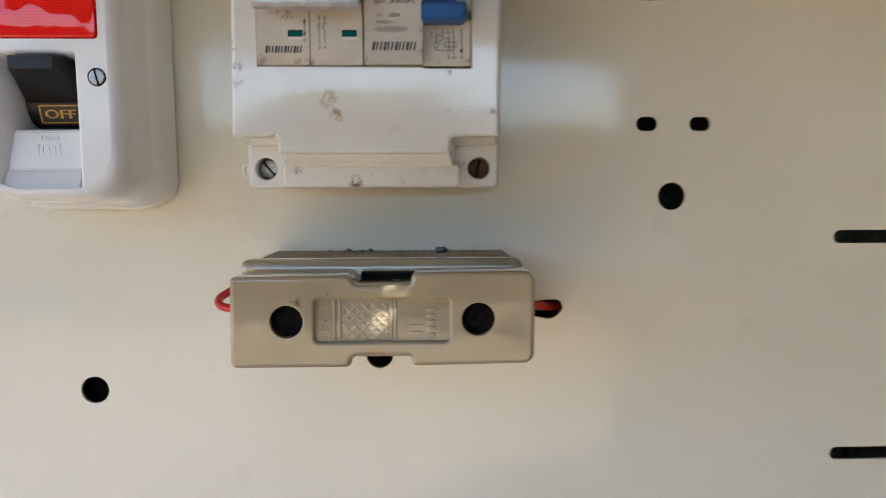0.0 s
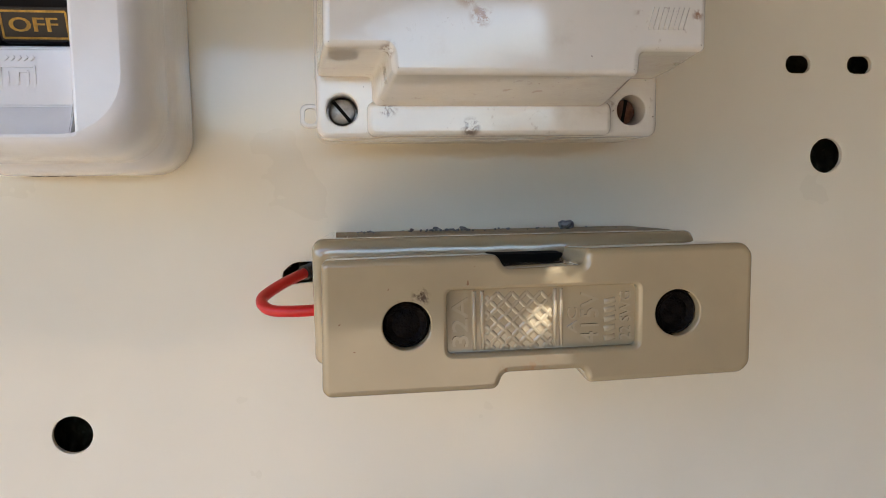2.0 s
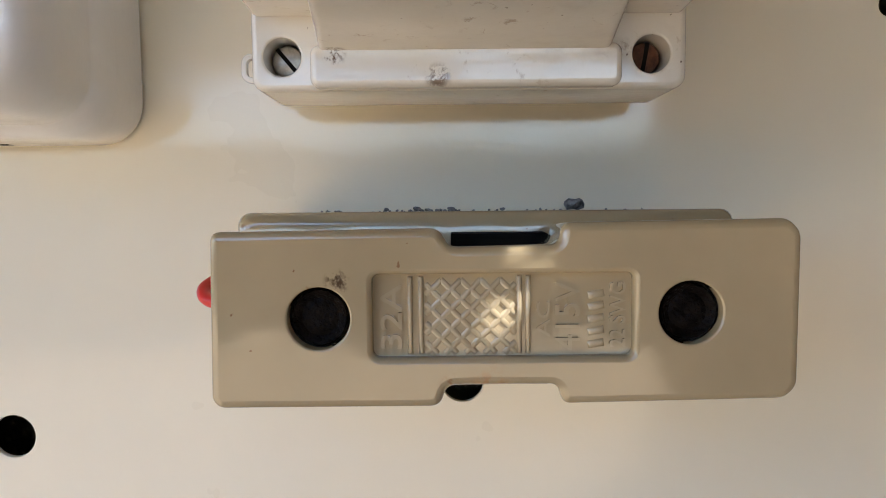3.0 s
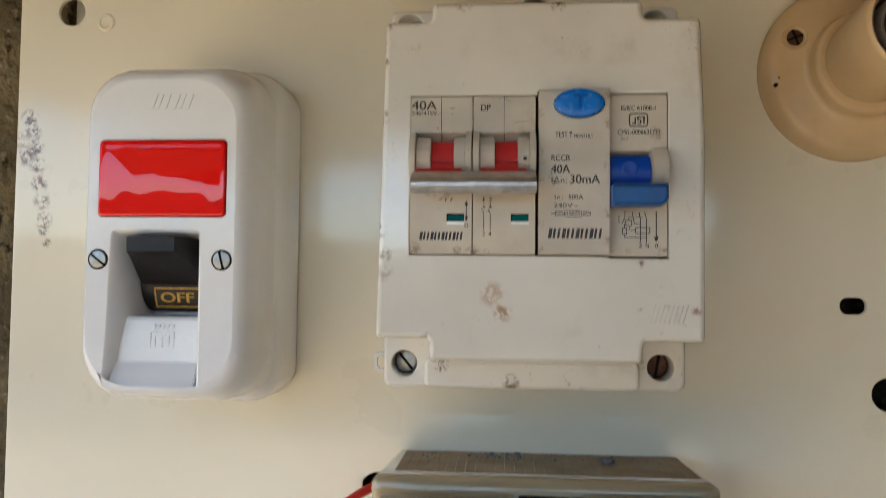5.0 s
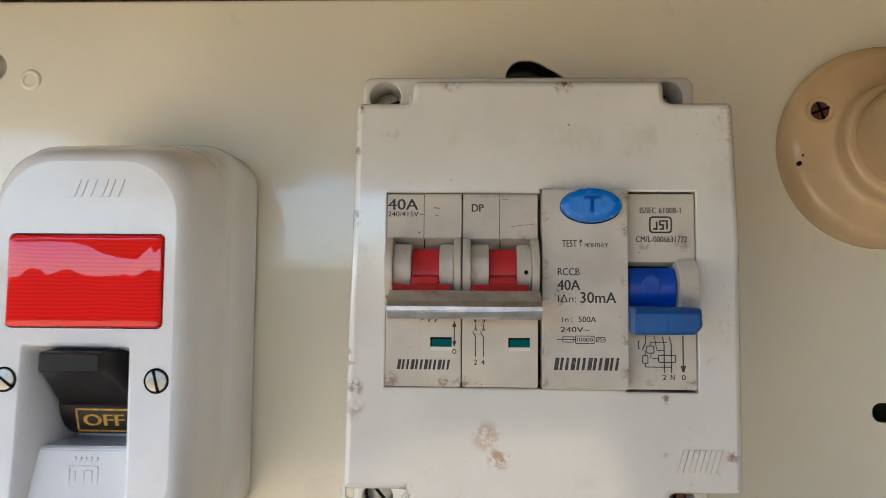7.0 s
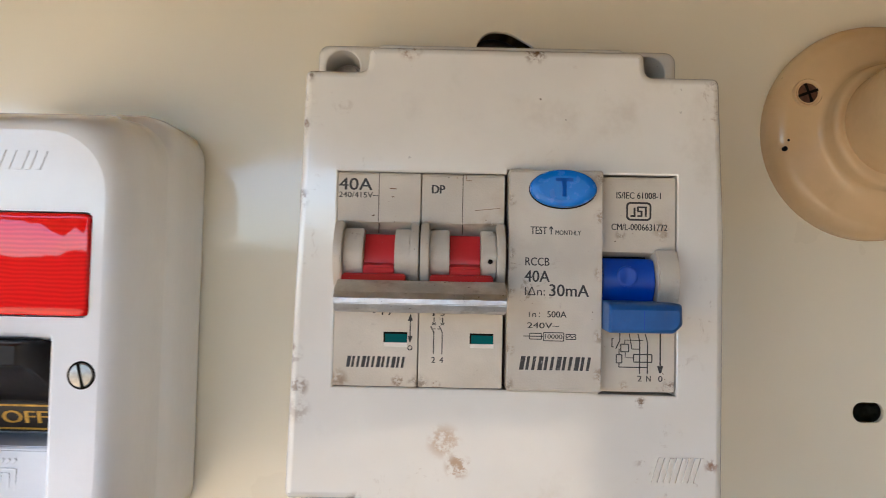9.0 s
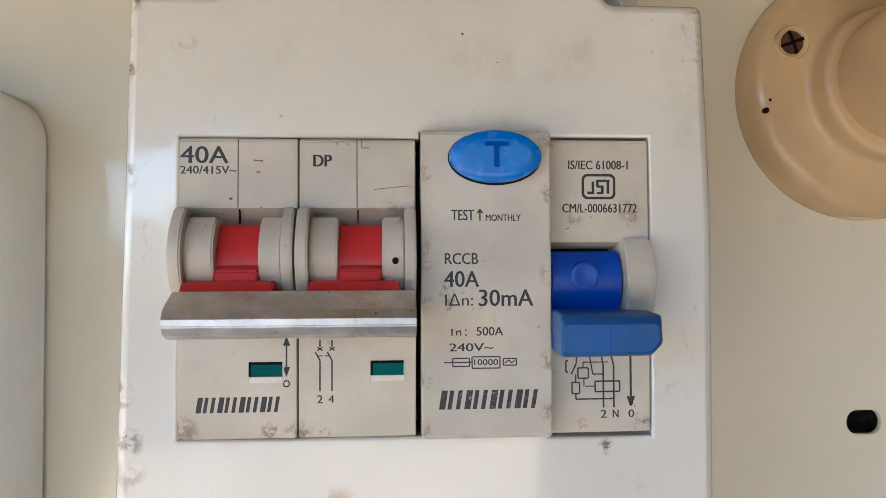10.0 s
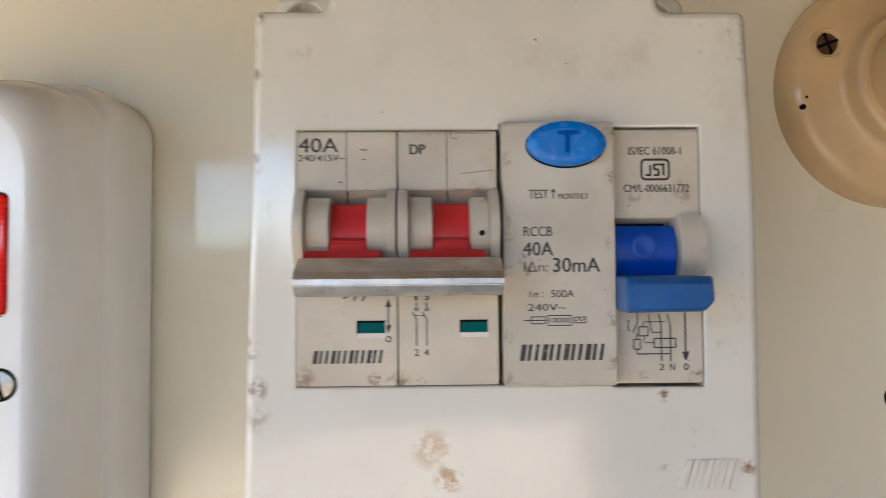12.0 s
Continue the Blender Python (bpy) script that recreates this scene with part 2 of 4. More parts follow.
soil = mat("damp_ground", (0.10, 0.075, 0.05), 0.95, vary=0.15, vscale=1.5, bump=0.01, bscale=12)
plaster = mat("bounce_earth", (0.52, 0.375, 0.205), 0.9, vary=0.1, vscale=2, bump=0.003, bscale=30)


def concrete_mat():
    """Rough cement render: olive-brown, mottled, with black pits and upright cracks."""
    m = mat("rough_cement_render", (0.150, 0.118, 0.066), 0.95, vary=0.20, vscale=26, bump=0.004, bscale=190, grime=0.8, grime_color=(0.070, 0.056, 0.030), grime_scale=34, speck=0.75, speck_scale=120, speck_color=(0.012, 0.009, 0.006))
    N, L = m.node_tree.nodes, m.node_tree.links
    p = N["Principled BSDF"]
    p.inputs["Specular IOR Level"].default_value = 0.2
    base = p.inputs["Base Color"].links[0].from_socket
    geo = N.new("ShaderNodeNewGeometry")
    for scale, stretch, lo, hi, tone in ((75, (1.0, 1.0, 0.28), 0.61, 0.67, (0.014, 0.010, 0.006)), (160, (1.0, 1.0, 0.8), 0.64, 0.70, (0.02, 0.016, 0.009)), (210, (0.9, 1.0, 1.0), 0.62, 0.70, (0.27, 0.22, 0.14))):
        at = N.new("ShaderNodeMapping")
        at.inputs["Scale"].default_value = stretch
        at.inputs["Location"].default_value = (scale, 0, 0)
        L.new(geo.outputs["Position"], at.inputs["Vector"])
        n = N.new("ShaderNodeTexNoise")
        n.inputs["Scale"].default_value, n.inputs["Detail"].default_value = scale, 3.0
        L.new(at.outputs[0], n.inputs["Vector"])
        r = N.new("ShaderNodeMapRange")
        r.inputs[1].default_value, r.inputs[2].default_value, r.inputs[4].default_value = lo, hi, 0.9
        L.new(n.outputs["Fac"], r.inputs[0])
        x = N.new("ShaderNodeMix")
        x.data_type = "RGBA"
        x.inputs[7].default_value = (*tone, 1)
        L.new(r.outputs[0], x.inputs[0])
        L.new(base, x.inputs[6])
        base = x.outputs[2]
    L.new(base, p.inputs["Base Color"])
    return m


concrete = concrete_mat()


def lens_mat():
    """Red moulded lens: faintly ribbed body under a glossy, slightly wavy skin."""
    m = bpy.data.materials.new("red_lens_plastic")
    m.use_nodes = True
    N, L = m.node_tree.nodes, m.node_tree.links
    p = N["Principled BSDF"]
    geo = N.new("ShaderNodeNewGeometry")
    wave = N.new("ShaderNodeTexWave")
    wave.bands_direction = "Z"
    wave.inputs["Scale"].default_value, wave.inputs["Distortion"].default_value, wave.inputs["Detail"].default_value = 300, 6.0, 3
    wave.inputs["Detail Scale"].default_value = 0.3
    L.new(geo.outputs["Position"], wave.inputs["Vector"])
    mix = N.new("ShaderNodeMix")
    mix.data_type = "RGBA"
    mix.inputs[6].default_value, mix.inputs[7].default_value = (0.78, 0.003, 0.002, 1), (0.92, 0.008, 0.004, 1)
    L.new(wave.outputs["Fac"], mix.inputs[0])
    L.new(mix.outputs[2], p.inputs["Base Color"])
    ripple = N.new("ShaderNodeTexNoise")
    ripple.inputs["Scale"].default_value, ripple.inputs["Detail"].default_value = 55, 1.5
    L.new(geo.outputs["Position"], ripple.inputs["Vector"])
    bump = N.new("ShaderNodeBump")
    bump.inputs["Distance"].default_value = 0.00035
    L.new(ripple.outputs["Fac"], bump.inputs["Height"])
    L.new(bump.outputs[0], p.inputs["Coat Normal"])
    p.inputs["Roughness"].default_value = 0.5
    p.inputs["Specular IOR Level"].default_value = 0.0
    p.inputs["Coat Weight"].default_value, p.inputs["Coat Roughness"].default_value, p.inputs["Coat IOR"].default_value = 1.0, 0.02, 1.5
    return m


red_lens = lens_mat()

# ---------------------------------------------------------------- helpers; lengths in mm: x to the right, z up from the breaker window's middle, d out from the board
from mathutils.geometry import tessellate_polygon

Z0 = 1.300


def loop_rect(x0, z0, x1, z1, r=0.0, n=5):
    """A rounded rectangle, counter-clockwise."""
    if r <= 0:
        return [(x0, z0), (x1, z0), (x1, z1), (x0, z1)]
    out = []
    for cx, cz, a0 in ((x1 - r, z0 + r, -90), (x1 - r, z1 - r, 0), (x0 + r, z1 - r, 90), (x0 + r, z0 + r, 180)):
        for k in range(n + 1):
            a = radians(a0 + 90 * k / n)
            out.append((cx + r * math.cos(a), cz + r * math.sin(a)))
    return out


def loop_circle(cx, cz, rx, rz=None, n=36, turn=0.0):
    rz = rz or rx
    out = []
    for k in range(n):
        a = 2 * math.pi * k / n
        x, z = rx * math.cos(a), rz * math.sin(a)
        out.append((cx + x * math.cos(turn) - z * math.sin(turn), cz + x * math.sin(turn) + z * math.cos(turn)))
    return out


def loop_round(points, r, n=4):
    """Any counter-clockwise outline with its corners rounded."""
    out, m = [], len(points)
    for i in range(m):
        p, a, b = Vector(points[i]), Vector(points[i - 1]), Vector(points[(i + 1) % m])
        u, v = (a - p), (b - p)
        k = min(r, u.length * 0.45, v.length * 0.45)
        s, e = p + u.normalized() * k, p + v.normalized() * k
        for j in range(n + 1):
            t = j / n
            q = s * (1 - t) ** 2 + p * 2 * t * (1 - t) + e * t * t
            out.append((q.x, q.y))
    return out


def offset(loop, a):
    """The outline drawn in by a (out, where a is negative)."""
    out, m = [], len(loop)
    if abs(a) < 1e-9:
        return list(loop)
    for i in range(m):
        p, q, s = Vector(loop[i - 1]), Vector(loop[i]), Vector(loop[(i + 1) % m])
        e1, e2 = (q - p).normalized(), (s - q).normalized()
        n1, n2 = Vector((-e1.y, e1.x)), Vector((-e2.y, e2.x))
        b = n1 + n2
        b = b / max(0.4, b.dot(n1)) if b.length > 1e-6 else n1
        out.append((q.x + b.x * a, q.y + b.y * a))
    return out


class Shell:
    """A mesh in the making."""

    def __init__(self):
        self.v, self.f, self.flat = [], [], []

    def ring(self, loop, d):
        i = len(self.v)
        for k, p in enumerate(loop):
            self.v.append((p[0], d(p) if callable(d) else d, p[1]))
        return list(range(i, i + len(loop)))

    def bridge(self, a, b):
        m = len(a)
        for k in range(m):
            self.f.append((a[k], a[(k + 1) % m], b[(k + 1) % m], b[k]))
            self.flat.append(False)

    def cap(self, outer, holes=()):
        ids = list(outer) + [i for h in holes for i in h]
        polys = [[Vector((self.v[i][0], self.v[i][2], 0)) for i in ring] for ring in (outer, *holes)]
        if not holes:
            self.f.append(tuple(outer))
            self.flat.append(True)
            return
        for tri in tessellate_polygon(polys):
            self.f.append(tuple(ids[i] for i in tri))
            self.flat.append(True)

    def mesh(self, name, origin=(0, 0), sharp=40, turn=0.0):
        bm = bmesh.new()
        c, s = math.cos(turn), math.sin(turn)
        vs = []
        for x, d, z in self.v:
            x, z = x - origin[0], z - origin[1]
            vs.append(bm.verts.new(((x * c - z * s) / 1000, -d / 1000, (x * s + z * c) / 1000)))
        smooth = []
        for ids, flat in zip(self.f, self.flat):
            bm.faces.new([vs[i] for i in ids])
            smooth.append(not flat)
        bmesh.ops.recalc_face_normals(bm, faces=bm.faces)
        me = bpy.data.meshes.new(name)
        bm.to_mesh(me)
        bm.free()
        me.set_sharp_from_angle(angle=radians(sharp))
        me.polygons.foreach_set("use_smooth", smooth)
        return me


ORIGIN = {}


def thing(name, x, z, label, category, group=""):
    """An Empty on the board at (x, z) mm, which carries the parts of a thing."""
    ob = new(name)
    ob.empty_display_size = 0.01
    ob.location = (x / 1000, 0, Z0 + z / 1000)
    ORIGIN[ob.name] = (x, z)
    return tagged(ob, label, category, group)


def root(ob):
    while ob.parent:
        ob = ob.parent
    return ob


def part(name, shell, material, parent, label="", sharp=40):
    """Links a Shell (or a finished mesh) as one mesh object under a thing or part."""
    me = shell if isinstance(shell, bpy.types.Mesh) else shell.mesh(name, ORIGIN[root(parent).name], sharp)
    me.materials.append(material)
    ob = new(name, me)
    ob.parent = parent
    return tagged(ob, label)


def round_edge(d1, r, n=4):
    return [(0, d1 - r)] + [(r * (1 - math.cos(a)), d1 - r + r * math.sin(a)) for a in (math.pi / 2 * k / n for k in range(1, n + 1))]


def slab(outline, d0, d1, r=0.5, holes=(), draft=0.0, n=4, s=None):
    """A plate or block of that outline, its front edge rounded. holes: (outline, floor or None for a way through, edge radius)."""
    s = s or Shell()
    first = back = s.ring(offset(outline, -draft), d0)
    for a, d in (round_edge(d1, r, n) if r > 0 else [(0, d1)]):
        ring = s.ring(offset(outline, a), d)
        s.bridge(first, ring)
        first = ring
    front, through_rings = [], []
    for loop, floor, rh in holes:
        steps = [(-a, d) for a, d in reversed(round_edge(d1, rh, 3))] if rh > 0 else [(0, d1)]
        prev = s.ring(offset(loop, steps[0][0]), steps[0][1])
        front.append(prev)
        for a, d in steps[1:] + [(0, d0 if floor is None else floor)]:
            ring = s.ring(offset(loop, a), d)
            s.bridge(prev, ring)
            prev = ring
        if floor is None:
            through_rings.append(prev)
        else:
            s.cap(prev)
    s.cap(first, front)
    s.cap(back, through_rings)
    return s


def loft(sections, s=None, caps=(True, True)):
    """Outlines of one vertex count, joined in turn: (outline, d)."""
    s = s or Shell()
    prev = None
    for i, (loop, d) in enumerate(sections):
        ring = s.ring(loop, d)
        if prev:
            s.bridge(prev, ring)
        elif caps[0]:
            s.cap(ring)
        prev = ring
    if caps[1]:
        s.cap(prev)
    return s


def lathe(profile, cx, cz, n=56, shift=None):
    """Turned about an axis that stands out from the board. profile: (radius, d). shift: the axis's place at d."""
    s, prev = Shell(), None
    for r, d in profile:
        dx, dz = shift(d) if shift else (0, 0)
        ring = s.ring(loop_circle(cx + dx, cz + dz, max(r, 0.01), n=n), d)
        if prev:
            s.bridge(prev, ring)
        prev = ring
    s.cap(prev)
    return s


def prism(profile, x0, x1, bevel=0.25, name="prism", origin=(0, 0), sharp=35):
    """A (d, z) profile drawn out along x, with softened edges."""
    bm = bmesh.new()
    a = [bm.verts.new(((x0 - origin[0]) / 1000, -d / 1000, (z - origin[1]) / 1000)) for d, z in profile]
    b = [bm.verts.new(((x1 - origin[0]) / 1000, -d / 1000, (z - origin[1]) / 1000)) for d, z in profile]
    bm.faces.new(a)
    bm.faces.new(b)
    m = len(a)
    for k in range(m):
        bm.faces.new((a[k], a[(k + 1) % m], b[(k + 1) % m], b[k]))
    bmesh.ops.recalc_face_normals(bm, faces=bm.faces)
    if bevel:
        edges = [e for e in bm.edges if len(e.link_faces) == 2 and e.calc_face_angle(0) > radians(35)]
        bmesh.ops.bevel(bm, geom=edges, offset=bevel / 1000, segments=2, affect="EDGES", clamp_overlap=True)
    for face in bm.faces:
        face.smooth = True
    me = bpy.data.meshes.new(name)
    bm.to_mesh(me)
    bm.free()
    me.set_sharp_from_angle(angle=radians(sharp))
    return me


def tube(points, r, n=14, steps=7):
    """A round cable through (x, d, z) points."""
    P = [Vector(p) for p in points]
    line = []
    for i in range(len(P) - 1):
        p0, p1, p2, p3 = P[max(i - 1, 0)], P[i], P[i + 1], P[min(i + 2, len(P) - 1)]
        for k in range(steps):
            t = k / steps
            line.append(0.5 * (2 * p1 + (p2 - p0) * t + (2 * p0 - 5 * p1 + 4 * p2 - p3) * t * t + (3 * p1 - p0 - 3 * p2 + p3) * t ** 3))
    line.append(P[-1])
    s, prev, up = Shell(), None, Vector((0.3, 0.5, 1)).normalized()
    for i, q in enumerate(line):
        way = (line[min(i + 1, len(line) - 1)] - line[max(i - 1, 0)]).normalized()
        side = way.cross(up).normalized()
        up = side.cross(way).normalized()
        i0 = len(s.v)
        for k in range(n):
            a = 2 * math.pi * k / n
            w = q + (side * math.cos(a) + up * math.sin(a)) * r
            s.v.append((w.x, w.y, w.z))
        ring = list(range(i0, i0 + n))
        if prev:
            s.bridge(prev, ring)
        else:
            s.f.append(tuple(ring))
            s.flat.append(True)
        prev = ring
    s.f.append(tuple(prev))
    s.flat.append(True)
    return s


def lettering(words, x0, x1, z0, z1, d, material, parent, depth=0.03, turn=0, name="printed_text", bold=0.022):
    """Words that fill the box x0..x1, z0..z1 (mm), on the face at d. turn: 90 for writing that runs upwards."""
    font = bpy.data.curves.new(name, "FONT")
    font.body, font.size, font.resolution_u = words, 1.0, 3
    tmp = bpy.data.objects.new(name, font)
    scene.collection.objects.link(tmp)
    bpy.context.view_layer.update()
    me = bpy.data.meshes.new_from_object(tmp)
    bpy.data.objects.remove(tmp)
    bpy.data.curves.remove(font)
    co = np.array([v.co[:2] for v in me.vertices])
    lo, hi = co.min(0), co.max(0)
    co = (co - lo) / (hi - lo)
    if turn:
        co = np.stack([1 - co[:, 1], co[:, 0]], 1)
    ox, oz = ORIGIN[root(parent).name]
    bm = bmesh.new()
    wide = bold * (x1 - x0 if turn else z1 - z0)
    for copy, sx in enumerate((-wide, wide) if wide else (0.0,)):
        first, many = len(bm.verts), len(bm.faces)
        bm.from_mesh(me)
        bm.verts.ensure_lookup_table()
        bm.faces.ensure_lookup_table()
        for v, (u, w) in zip(bm.verts[first:], co):
            v.co = ((x0 + u * (x1 - x0) + sx - ox) / 1000, -(d + depth + copy * 0.006) / 1000, (z0 + w * (z1 - z0) - oz) / 1000)
        grown = bmesh.ops.extrude_face_region(bm, geom=bm.faces[many:])
        for g in grown["geom"]:
            if isinstance(g, bmesh.types.BMVert):
                g.co.y += depth * 1.5 / 1000
    bmesh.ops.recalc_face_normals(bm, faces=bm.faces)
    bm.to_mesh(me)
    bm.free()
    me.materials.clear()
    return part(name, me, material, parent)


def strokes(lines, d, material, parent, name, depth=0.03, label=""):
    """Straight drawn lines (x0, z0, x1, z1, width) as flat bars on the face at d."""
    s = Shell()
    for x0, z0, x1, z1, w in lines:
        way = Vector((x1 - x0, z1 - z0)).normalized()
        side = Vector((-way.y, way.x)) * w / 2
        loop = [(x0 + side.x, z0 + side.y), (x0 - side.x, z0 - side.y), (x1 - side.x, z1 - side.y), (x1 + side.x, z1 + side.y)]
        slab(loop, d - 0.01, d + depth, 0, s=s)
    return part(name, s, material, parent, label)


def ridges(lines, d, material, parent, name, height=0.6):
    """Raised moulded bars with rounded backs, each (x0, z0, x1, z1, width), one mesh a bar."""
    for x0, z0, x1, z1, w in lines:
        way = Vector((x1 - x0, z1 - z0)).normalized()
        side = Vector((-way.y, way.x)) * w / 2
        loop = [(x0 + side.x, z0 + side.y), (x0 - side.x, z0 - side.y), (x1 - side.x, z1 - side.y), (x1 + side.x, z1 + side.y)]
        part(name, loft([(loop, d - 0.05), (offset(loop, w * 0.12), d + height * 0.55), (offset(loop, w * 0.26), d + height * 0.9), (offset(loop, w * 0.40), d + height)]), material, parent, sharp=80)


def box_lines(x0, z0, x1, z1, w):
    return [(x0, z0, x1, z0, w), (x1, z0, x1, z1, w), (x1, z1, x0, z1, w), (x0, z1, x0, z0, w)]


def mark_shapes(x0, x1, z0, z1, d, material, parent, depth=0.03, name="maker_mark", slant=0.0, n=6):
    """A maker's mark as a row of plain leaning bars."""
    tall = z1 - z0
    wide = (x1 - x0) / (2 * n)
    for k in range(2 * n):
        a = x0 + k * wide
        b = a + wide * (0.5 if k % 3 else 0.74)
        e = slant + 0.16 * tall
        part(name, slab([(a, z0), (b, z0), (b + e, z1), (a + e, z1)], d - 0.01, d + depth, 0), material, parent)


def screw(parent, x, z, d, r, material, turn, name="screw", label="", dome=0.5, cross=False):
    """A screw head with its slot (or cross) laid on as a near-black bar for shade."""
    s = lathe([(r, d - 3), (r, d - 0.25), (r * 0.9, d + dome * 0.4), (r * 0.55, d + dome * 0.85), (r * 0.2, d + dome)], x, z, 28)
    head = part(name, s, material, parent, label)
    for k in range(2 if cross else 1):
        a = radians(turn + 90 * k)
        u = Vector((math.cos(a), math.sin(a)))
        v = Vector((-u.y, u.x)) * r * 0.13
        ends = [Vector((x, z)) + u * (r * 0.97) * e for e in (-1, 1)]
        loop = [tuple(ends[0] - v), tuple(ends[1] - v), tuple(ends[1] + v), tuple(ends[0] + v)]
        part("slot", slab(loop, d - 0.6, d + dome * 1.04, 0), joint_shade, head)
    return head


def block(name, x0, x1, y0, y1, z0, z1, material, label, category="", kind="structure"):
    """A plain piece of the setting, in metres."""
    bm = bmesh.new()
    bmesh.ops.create_cube(bm, size=1.0, matrix=Matrix.LocRotScale(((x0 + x1) / 2, (y0 + y1) / 2, (z0 + z1) / 2), None, (x1 - x0, y1 - y0, z1 - z0)))
    me = bpy.data.meshes.new(name)
    bm.to_mesh(me)
    bm.free()
    me.materials.append(material)
    return tagged(new(name, me), label, category, "", kind)

# ---------------------------------------------------------------- the setting
block("ground", -60, 60, -80, 40, -0.3, 0.0, soil, "dry brown earth yard")
# unseen reflector on the ground, added to throw warm light onto undersides
block("bounce_paving", -9, 9, -5.95, -0.35, -0.1, 0.03, plaster, "unseen warm-coloured paving added to bounce sunlight upwards")
# unseen wall, added to keep reflections dark below the sky band
block("reflection_wall", -11, 9, -6.2, -6.0, 0.0, 1.63, brown_wall, "unseen brown wall added as the dark lower edge of reflections")
# unseen wall, added to darken the right side and end the mirrored sky patch
block("side_light_blocker", 0.85, 1.0, -2.8, 0.02, 0.0, 2.25, brown_wall, "unseen brown wall added to block light from the right")


HOUSE_TOP = 3.7


def unseen_house():
    """An unseen upper storey on posts, added as a dark ochre mass for reflections."""
    h = new("house")
    h.location = (0, -9, 0)
    tagged(h, "unseen ochre house on posts, added to shape the reflections", "house")

    def piece(name, x0, x1, y0, y1, z0, z1, material):
        ob = block(name, x0, x1, y0 + 9, y1 + 9, z0, z1, material, "", "", "")
        ob.parent = h

    # upper wall; its uneven lower edge shapes the mirrored band of sky
    edge = [(-9, 3.66), (-5.65, 3.5), (-4.5, 3.11), (-3.82, 2.42), (-3.18, 2.49), (-1.73, 2.79), (1.32, 2.60), (9, 2.72)]
    bm = bmesh.new()
    rows = [[bm.verts.new((x, y, z)) for x, z in line] for y in (0.4, 1.5) for line in (edge, [(x, HOUSE_TOP) for x, _ in edge])]
    for k in range(len(edge) - 1):
        for a, b in ((0, 1), (1, 3), (3, 2), (2, 0)):
            bm.faces.new((rows[a][k], rows[a][k + 1], rows[b][k + 1], rows[b][k]))
    for k in (0, -1):
        bm.faces.new((rows[0][k], rows[1][k], rows[3][k], rows[2][k]))
    bmesh.ops.recalc_face_normals(bm, faces=bm.faces)
    me = bpy.data.meshes.new("wall")
    bm.to_mesh(me)
    bm.free()
    me.materials.append(ochre)
    new("wall", me).parent = h
    piece("roof", -9.2, 9.2, -8.8, -7.3, HOUSE_TOP + 0.001, HOUSE_TOP + 0.12, floor_mat)
    for x in (-8.7, 3.0, 5.6, 8.5):
        piece("post", x - 0.2, x + 0.2, -8.0, -7.6, 0.0, 2.719 if x > 0 else 3.6, brown_wall)


unseen_house()


def rough_wall():
    """The cement-rendered wall that carries the board, uneven near it."""
    bm = bmesh.new()
    xs = [-2.5, -1.2, -0.6] + [-0.45 + 0.006 * i for i in range(151)] + [0.6, 1.2, 2.5]
    zs = [-0.15, 0.6, 0.9] + [1.0 + 0.006 * i for i in range(84)] + [1.7, 2.2, 3.0]
    grid = []
    for z in zs:
        row = []
        for x in xs:
            inside = -0.45 <= x <= 0.45 and 1.0 <= z <= 1.5
            k = noise.fractal(Vector((x * 55, 0, z * 55)), 1.0, 2.0, 4) * 0.0016 + noise.noise(Vector((x * 9, 3, z * 9))) * 0.0015 if inside else 0.0
            row.append(bm.verts.new((x, 0.0275 + max(-0.0022, min(0.006, k)), z)))
        grid.append(row)
    for a, b in zip(grid, grid[1:]):
        for k in range(len(xs) - 1):
            bm.faces.new((a[k], a[k + 1], b[k + 1], b[k])).smooth = True
    # thickness behind
    back = [bm.verts.new((x, 0.25, z)) for x, z in ((-2.5, -0.15), (2.5, -0.15), (2.5, 3.0), (-2.5, 3.0))]
    bm.faces.new(back[::-1])
    bm.faces.new([grid[0][i] for i in range(len(xs))][::-1] + [back[0], back[1]])
    bm.faces.new(grid[-1] + [back[2], back[3]])
    bm.faces.new([r[0] for r in grid] + [back[3], back[0]])
    bm.faces.new([r[-1] for r in grid][::-1] + [back[1], back[2]])
    bmesh.ops.recalc_face_normals(bm, faces=bm.faces)
    me = bpy.data.meshes.new("wall_back")
    bm.to_mesh(me)
    bm.free()
    me.materials.append(concrete)
    tagged(new("wall_back", me), "rough grey-brown cement-rendered wall, pitted and cracked", "wall", "", "structure")


rough_wall()


